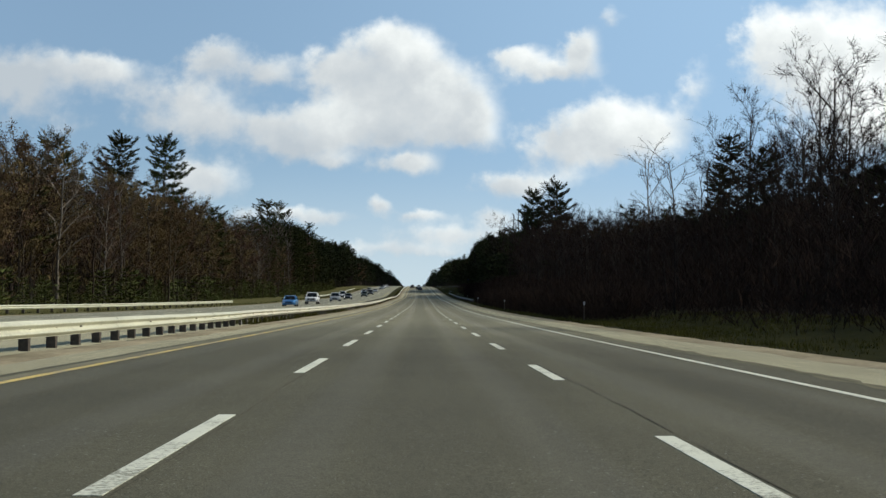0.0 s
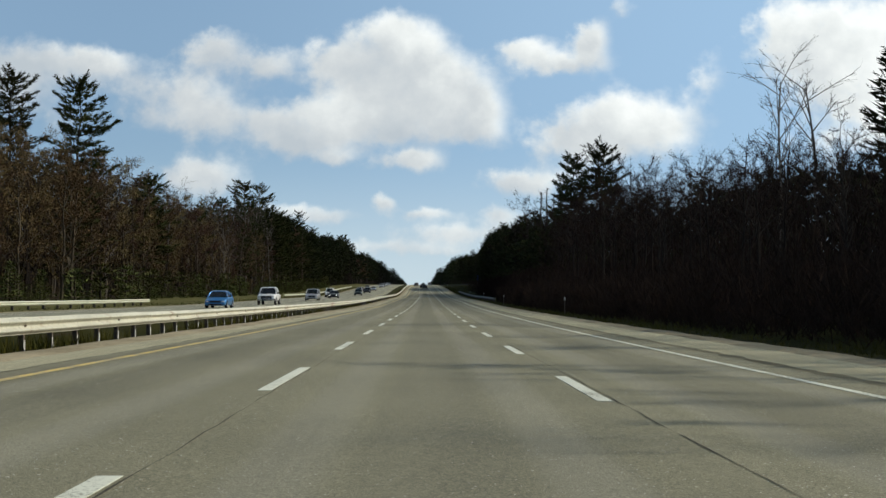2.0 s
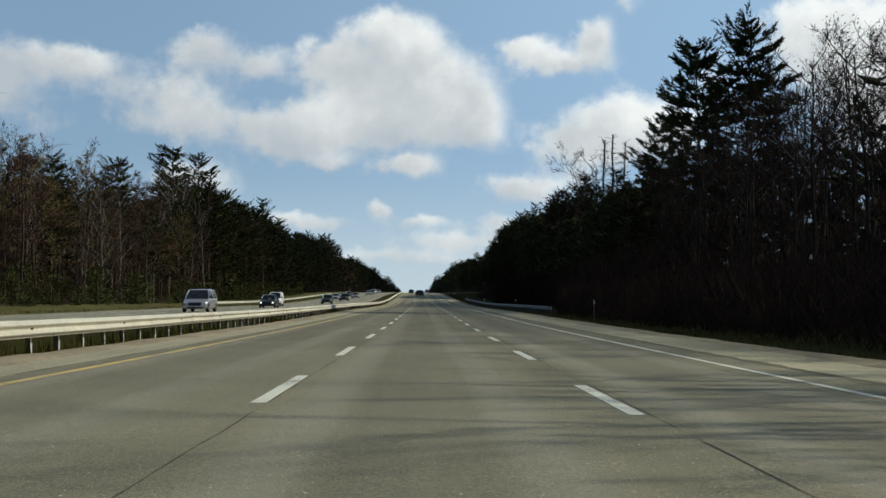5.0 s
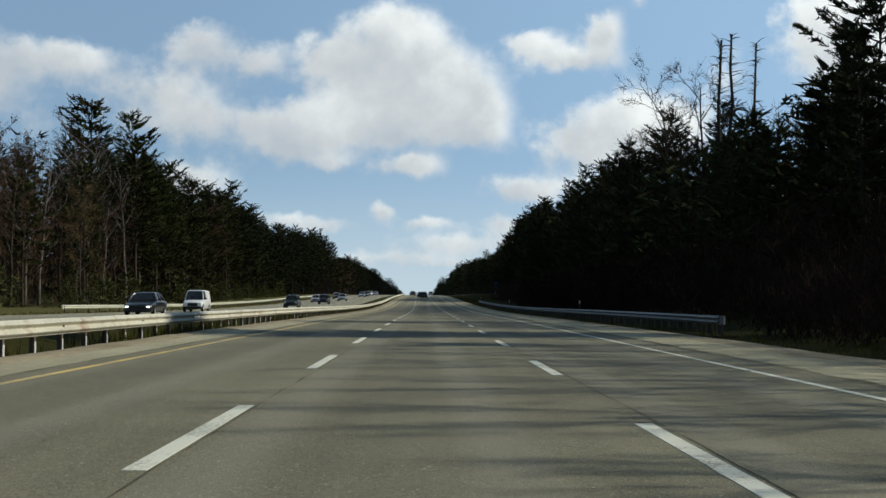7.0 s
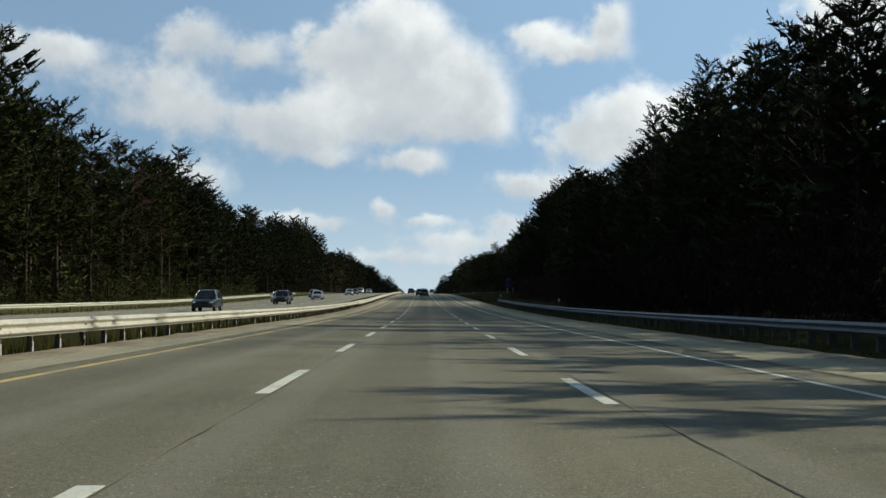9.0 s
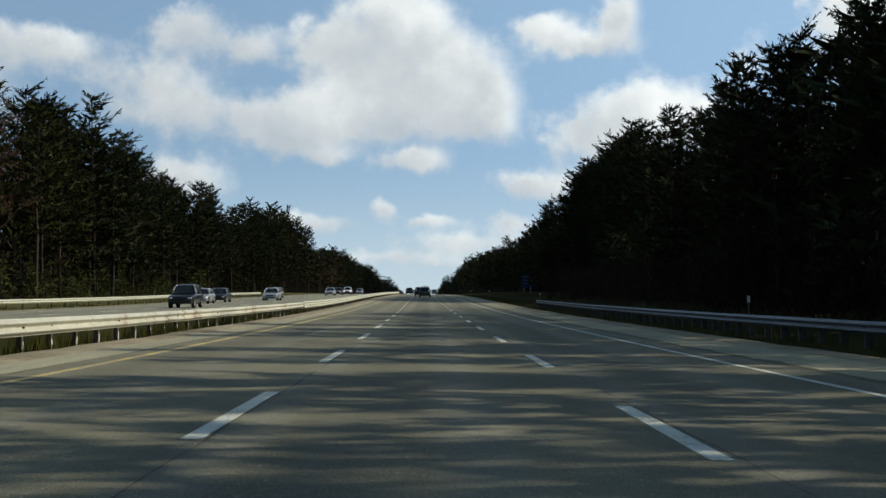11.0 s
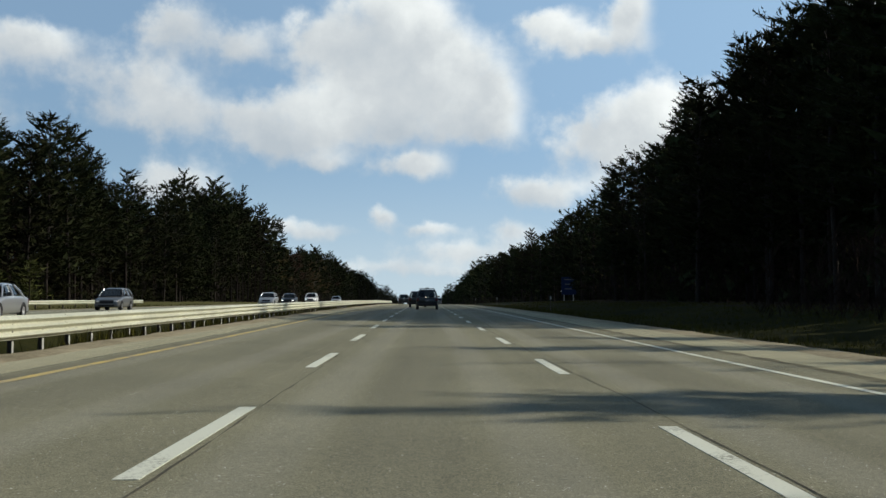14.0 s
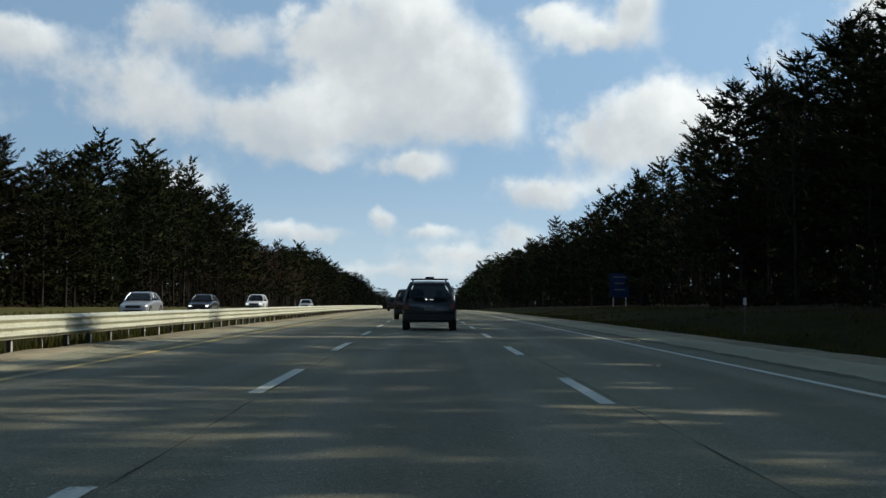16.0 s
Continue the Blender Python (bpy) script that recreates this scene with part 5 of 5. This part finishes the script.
def vehicle(style, color, label, x, y, oncoming, lit=False, rack=False, colour_word=""):
    """A car, its nose towards +y unless oncoming; y is the end nearer to the start of the drive."""
    L, w, sill, belt, roof, r, (nose, cowl, rf, rr, tt, tail), hood = STYLES[style]
    names = {"suv": "sport_utility_vehicle", "pickup": "pickup_truck", "van": "delivery_van", "minivan": "minivan", "sedan": "sedan", "hatchback": "hatchback"}
    p = at(x, y, 0.0)
    # local: nose at y = 0, tail at y = L; turned about so that the shown end stands at y
    m = Matrix.Translation(p) @ pose(0, 0, 0, slope(y)) @ (Matrix.Identity(4) if oncoming else Matrix.Translation((0, L, 0)) @ pose(0, 0, 0, 0, 0, 180))
    v = thing(names[style], label, "truck" if style == "pickup" else "van" if "van" in style else "car", "oncoming vehicles" if oncoming else "vehicles ahead", m=m)
    deck = belt if style != "pickup" else belt - 0.04
    b = Build()
    st = [(0.0, sill + 0.12, hood - 0.18, w * 0.80, 0.08), (0.07, sill + 0.03, hood - 0.07, w * 0.90, 0.10), (0.30, sill, hood - 0.01, w * 0.97, 0.12), (cowl * 0.7, sill, hood + 0.04, w, 0.12),
          (cowl, sill, belt - 0.02, w, 0.10), (rf, sill, belt + 0.01, w, 0.06), (rr, sill, belt + 0.02, w, 0.06), (tt, sill, deck, w, 0.08), (tail - 0.12, sill + 0.02, deck - 0.03, w * 0.97, 0.08), (tail, sill + 0.10, deck - 0.10, w * 0.92, 0.08)]
    b.rings(loft(sorted(st, key=lambda s: s[0])))
    body = part("body", b, color, v, smooth=True)
    # cabin: roof on pillars, so that one looks through the panes
    tw = w * (0.70 if style in ("suv", "hatchback", "sedan") else 0.78)
    gb, gt = w * 0.94, tw
    b = Build()
    rows = []
    for y0, z1, wt in ((rf - 0.06, roof - 0.055, gt - 0.02), (rf + 0.10, roof - 0.015, gt), ((rf + rr) / 2, roof + 0.012, gt), (rr - 0.10, roof - 0.012, gt), (rr + 0.08, roof - 0.055, gt - 0.03)):
        rows.append([(wt, y0, z1 - 0.07), (wt - 0.03, y0, z1 - 0.015), (wt - 0.14, y0, z1 + 0.01), (0, y0, z1 + 0.02), (-(wt - 0.14), y0, z1 + 0.01), (-(wt - 0.03), y0, z1 - 0.015), (-wt, y0, z1 - 0.07), (0, y0, z1 - 0.05)])
    b.rings(rows)
    part("roof", b, color, v, smooth=False)
    b = Build()
    b.box(-gb + 0.03, gb - 0.03, cowl + 0.05, tt - 0.06, belt - 0.06, belt + 0.035, 0.02)
    part("interior_trim", b, PLASTIC, v, "dark cabin trim")
    for s in (1, -1):
        posts = [((gb - 0.03, cowl + 0.06), (gt - 0.03, rf - 0.02), 0.045), ((gb - 0.01, tt - 0.08), (gt - 0.04, rr + 0.03), 0.075 if style != "sedan" else 0.06)]
        mids = {"suv": (0.36, 0.70), "minivan": (0.34, 0.68), "van": (0.30,), "pickup": (0.55,)}.get(style, (0.46,))
        posts += [((gb, rf + (rr - rf) * f), (gt - 0.01, rf + (rr - rf) * f), 0.05) for f in mids]
        for (xa, ya_), (xb, yb_), rad in posts:
            b = Build()
            b.tube([(s * xa, ya_, belt - 0.04), (s * (xa + xb) / 2 + s * 0.02, (ya_ + yb_) / 2, (belt + roof) / 2), (s * xb, yb_, roof - 0.05)], [rad * 1.1, rad, rad], 6)
            part("pillar", b, color, v)
        if style == "van":
            b = Build()
            b.box(min(s * (gt + 0.03), s * (gt + 0.07)), max(s * (gt + 0.03), s * (gt + 0.07)), rf + 0.95, rr + 0.05, belt - 0.02, roof - 0.06, 0.01)
            part("side_panel", b, color, v)
        for yy in (rf + 0.35, min(rr - 0.25, rf + 1.35)):
            b = Build()
            b.box(s * 0.36 - 0.22, s * 0.36 + 0.22, yy, yy + 0.12, belt - 0.1, belt + 0.18, 0.05)
            b.box(s * 0.36 - 0.11, s * 0.36 + 0.11, yy + 0.02, yy + 0.11, belt + 0.19, belt + 0.38, 0.04)
            part("seat_back", b, PLASTIC, v)

    def pane(a, b_, c, d, name):
        q = Build()
        q.quad(a, b_, c, d)
        part(name, q, GLASS, v, "dark tinted glass")
    e = 0.018
    # windscreen and rear window, side windows
    zt = roof - 0.085
    fx0, fx1 = gb - 0.12, gt - 0.10
    yf = lambda z: cowl + 0.02 + (rf - cowl - 0.02) * ((z - belt) / (roof - belt)) - e
    yr = lambda z: tt - 0.02 - (tt - 0.02 - rr) * ((z - belt) / (roof - belt)) + e
    zb = belt + 0.07
    pane((-fx0, yf(zb) - 0.03, zb), (fx0, yf(zb) - 0.03, zb), (fx1, yf(zt) - 0.05, zt + 0.02), (-fx1, yf(zt) - 0.05, zt + 0.02), "windscreen")
    pane((fx0 - 0.02, yr(zb) + 0.03, zb + 0.02), (-fx0 + 0.02, yr(zb) + 0.03, zb + 0.02), (-fx1 + 0.02, yr(zt) + 0.05, zt), (fx1 - 0.02, yr(zt) + 0.05, zt), "rear_window")
    xs = lambda z: gb + (gt - gb) * ((z - belt) / (roof - 0.06 - belt)) + 0.004
    cuts = [rf - 0.25 * (rf - cowl), rf + (rr - rf) * 0.45, rr - 0.05] if style != "pickup" else [rf - 0.1, rf + 0.62 * (rr - rf), rr - 0.03]
    if style in ("suv", "minivan"):
        cuts = [rf - 0.25 * (rf - cowl), rf + (rr - rf) * 0.33, rf + (rr - rf) * 0.66, rr - 0.02]
    if style == "van":
        cuts = [rf - 0.2 * (rf - cowl), rf + 0.9]
    for s in (1, -1):
        for a, c in zip(cuts, cuts[1:]):
            a, c = a + 0.05, c - 0.05
            a2 = max(a, rf + 0.06)
            q = [(s * xs(zb), a, zb), (s * xs(zb), c, zb), (s * xs(zt), c - 0.03, zt), (s * xs(zt), a2, zt)]
            pane(*(q if s > 0 else q[::-1]), "side_window")
        for yy in (cowl * 0.62 + 0.08, tail - (0.85 if style != "pickup" else 1.15)):
            b = Build()
            arch = [(math.cos(q), math.sin(q)) for q in (math.pi * k / 10 for k in range(11))]
            b.rings([[(s * (w + 0.004), yy + cx * r * 1.16, r + cz * r * 1.16), (s * (w + 0.004), yy + cx * r * 0.9, r + cz * r * 0.9), (s * (w - 0.25), yy + cx * r * 0.9, r + cz * r * 0.9), (s * (w - 0.25), yy + cx * r * 1.16, r + cz * r * 1.16)] for cx, cz in arch], caps=False)
            part("wheel_arch", b, PLASTIC, v, "black wheel arch")
            wheel(v, s * (w - 0.0 + 0.012), yy, r, s)
        b = Build()
        b.box(s * (w + 0.02) - 0.02, s * (w + 0.02) + 0.16 * s if s > 0 else s * (w + 0.02) + 0.02, cowl + 0.42, cowl + 0.54, belt + 0.02, belt + 0.17, 0.02) if s > 0 else b.box(-(w + 0.18), -(w), cowl + 0.42, cowl + 0.54, belt + 0.02, belt + 0.17, 0.02)
        part("wing_mirror", b, PLASTIC, v)
        b = Build()
        b.box(min(s * w * 0.58, s * w * 0.84), max(s * w * 0.58, s * w * 0.84), -0.02, 0.16, hood - 0.25, hood - 0.13, 0.035)
        part("headlight", b, HEAD if lit else LAMP, v, "lit headlight" if lit else "clear headlight")
        b = Build()
        top = belt + (0.25 if style in ("suv", "minivan", "van") else -0.08)
        b.box(min(s * w * 0.74, s * w * 0.97), max(s * w * 0.74, s * w * 0.97), tail - 0.14, tail + 0.012, belt - 0.30, min(top, belt - 0.06), 0.02)
        part("tail_light", b, RED, v, "red tail light")
    for yy, z0, z1, name in ((-0.05, sill + 0.02, sill + 0.24, "front_bumper"), (tail - 0.12, sill + 0.02, sill + 0.27, "rear_bumper")):
        b = Build()
        b.box(-w * 0.93, w * 0.93, yy, yy + 0.19, z0, z1, 0.05)
        part(name, b, PLASTIC if style in ("suv", "van") else color if style != "pickup" else CHROME, v)
    b = Build()
    for k in range(4):
        z = sill + 0.28 + k * (hood - 0.36 - sill) / 5
        b.box(-w * 0.42, w * 0.42, -0.015, 0.05, z, z + 0.035, 0.006)
    part("grille", b, PLASTIC, v)
    if style == "pickup":
        for box in ((-0.045, 0.045, -0.03, 0.06, sill + 0.26, hood - 0.10), (-w * 0.55, w * 0.55, -0.028, 0.05, (sill + hood) / 2 + 0.06, (sill + hood) / 2 + 0.10)):
            b = Build()
            b.box(*box, 0.01)
            part("grille_bar", b, CHROME, v, "chrome grille bar")
    b = Build()
    wide = 0.60 if style == "pickup" else 0.50
    b.box(-w * wide, w * wide, -0.008, 0.10, sill + 0.25, hood - 0.11, 0.01)
    part("grille_opening", b, PLASTIC, v, "dark grille opening")
    b = Build()
    b.box(-w * 0.62, w * 0.62, -0.058, 0.05, sill + 0.05, sill + 0.15, 0.01)
    part("air_intake", b, PLASTIC, v, "dark lower air intake")
    b = Build()
    b.box(-0.16, 0.16, tail + 0.005, tail + 0.02, belt - 0.32, belt - 0.17, 0.004)
    part("number_plate", b, GREY_PLATE, v, "plain grey plate")
    if style == "pickup":
        b = Build()
        b.box(-w * 0.86, w * 0.86, rr + 0.35, tail - 0.1, belt - 0.06, belt - 0.015, 0.01)
        part("cargo_bed", b, PLASTIC, v, "dark open cargo bed")
    if rack:
        for s in (1, -1):
            b = Build()
            b.tube([(s * 0.58, rf + 0.15, roof - 0.02), (s * 0.58, rf + 0.3, roof + 0.07), (s * 0.58, rr - 0.3, roof + 0.07), (s * 0.58, rr - 0.1, roof - 0.02)], [0.022] * 4, 6, True)
            part("roof_rail", b, PLASTIC, v)
        for yy in (rf + 0.55, rr - 0.55):
            b = Build()
            b.box(-0.66, 0.66, yy, yy + 0.06, roof + 0.07, roof + 0.11, 0.015)
            part("crossbar", b, PLASTIC, v)
        b = Build()
        b.box(-0.16, 0.14, rr - 0.72, rr - 0.5, roof + 0.10, roof + 0.17, 0.02)
        part("rack_clamp", b, PLASTIC, v)
    return v


GREY_PLATE = speckled("dull_plate", (0.10, 0.10, 0.10), (0.16, 0.16, 0.16), 8, 1, rough=0.6, bump=0)
SLATE, BLACK, SILVER, BLUE, WHITEP, GREYP, GREEN = (paint("slate_grey_paint", (0.020, 0.025, 0.028)), paint("black_paint", (0.012, 0.013, 0.015)), paint("silver_paint", (0.42, 0.43, 0.44), 0.6),
                                                   paint("blue_paint", (0.03, 0.16, 0.38)), paint("white_paint", (0.72, 0.72, 0.71), 0.0), paint("mid_grey_paint", (0.14, 0.145, 0.15)), paint("dark_green_paint", (0.02, 0.04, 0.03)))
# ahead, in the same direction
vehicle("suv", SLATE, "slate grey sport utility vehicle with a roof rack", 0.12, 574.5, False, rack=True)
vehicle("suv", BLACK, "black sport utility vehicle ahead in the middle lane", -0.85, 603.0, False)
vehicle("suv", BLACK, "black sport utility vehicle in the fast lane", -3.66, 688.0, False)
vehicle("sedan", GREYP, "grey sedan near the crest in the middle lane", 0.0, 760.0, False)
vehicle("sedan", SILVER, "silver sedan near the crest in the fast lane", -3.6, 790.0, False)
vehicle("minivan", GREYP, "grey minivan near the crest in the slow lane", 3.5, 815.0, False)
# oncoming
NEARL, MIDL = -17.6, -21.2
for style, color, lane, y, lit, label in (
        ("sedan", BLUE, NEARL, 175, False, "bright blue sedan coming down the opposite carriageway"),
        ("pickup", WHITEP, NEARL, 209, False, "white crew-cab pickup truck with a dark grille"),
        ("minivan", SILVER, NEARL, 265, False, "silver minivan on the opposite carriageway"),
        ("sedan", BLACK, NEARL, 311, True, "black sedan with lit headlights"),
        ("van", WHITEP, MIDL, 350, False, "white compact delivery van with dark bumpers"),
        ("suv", GREEN, NEARL, 401, False, "dark green sport utility vehicle"),
        ("suv", BLACK, NEARL, 458, False, "black sport utility vehicle on the opposite carriageway"),
        ("sedan", SILVER, MIDL, 487, False, "silver sedan in the outer opposite lane"),
        ("sedan", BLACK, MIDL, 498, False, "black sedan following a silver one"),
        ("sedan", SILVER, NEARL, 514, False, "silver sedan followed by a grey hatchback"),
        ("hatchback", GREYP, MIDL, 551, False, "grey hatchback in the outer opposite lane"),
        ("sedan", SILVER, NEARL, 609, False, "silver sedan beyond the three-wave guardrail"),
        ("sedan", BLACK, NEARL, 632, True, "black sedan with bright lit headlights"),
        ("suv", WHITEP, NEARL, 665, True, "white sport utility vehicle with lit headlights"),
        ("sedan", SILVER, NEARL, 722, False, "silver sedan coming over the rise")):
    vehicle(style, color, label, lane, y, True, lit)

# ---- signs and markers ----
sign = thing("road_sign", "large plain blue roadside panel on two steel posts", "sign", m=Matrix.Translation(at(27.6, 717)))
b = Build()
b.box(-1.40, 1.40, -0.02, 0.02, 1.2, 4.6, 0.015)
panel = part("panel", b, BLUE_SIGN, sign)
for z, wd in ((4.1, 0.9), (3.2, 0.7), (2.3, 0.8)):
    b = Build()
    b.box(-wd, wd, -0.03, -0.024, z - 0.09, z + 0.09, 0.002)
    part("text_bar", b, GREY_PLATE, panel, "dull bar of lettering")
for x in (-0.9, 0.9):
    b = Build()
    b.box(x - 0.07, x + 0.07, 0.025, 0.13, -0.6, 4.5, 0.01)
    part("post", b, POST_STEEL, sign)
for k in range(-1, 9):
    y = 83.5 + 81.4 * k
    d = thing("delineator_post", "slim steel delineator post with a white reflector", "marker post", "delineators", m=Matrix.Translation(at(10.3 if not 279 < y < 493 else 11.1, y)))
    b = Build()
    b.box(-0.03, 0.03, -0.012, 0.012, -0.3, 1.35, 0.004)
    part("post", b, DARK_STEEL, d)
    b = Build()
    b.box(-0.05, 0.05, -0.022, -0.012, 1.10, 1.33, 0.003)
    part("reflector", b, PLATE, d, "white reflector plate")

# ---- grass along the edges ----
def grass_strip(xa, xb, ya, yb, count, tall, label):
    random.seed(int(xa * 10) + 77)
    b = Build()
    for _ in range(count):
        y = rnd(ya, yb)
        if noise.noise((xa, y * 0.12, 2)) < rnd(-0.5, 0.25):
            continue
        x = xa + (xb - xa) * rnd(0, 1) ** 1.3
        p = at(x, y, 0.0)
        for _ in range(4):
            a, hgt = rnd(0, 6.28), tall * rnd(0.5, 1.2)
            q = p + Vector((rnd(-0.08, 0.08), rnd(-0.08, 0.08), 0))
            side = Vector((math.cos(a), math.sin(a), 0)) * 0.012
            b.tri(q - side, q + side, q + Vector((rnd(-0.12, 0.12), rnd(-0.12, 0.12), hgt)))
    return tagged(new("grass", b.mesh("grass", GRASS)), label, "grass", kind="stuff")


grass_strip(-7.5, -9.6, 57, 640, 26000, 0.36, "dry green grass tufts growing under the median guardrail")
grass_strip(9.0, 12.5, 30, 640, 8000, 0.22, "rough grass tufts beside the shoulder")
grass_strip(-26.8, -31.0, 60, 640, 5000, 0.25, "rough grass tufts beyond the opposite carriageway")
grass_strip(9.4, 23.0, 495, 690, 9000, 0.20, "dark unmown grass on the bank beside the shoulder")
grass_strip(9.6, 20.0, 36, 84, 4500, 0.20, "dark unmown grass at the foot of the woods")
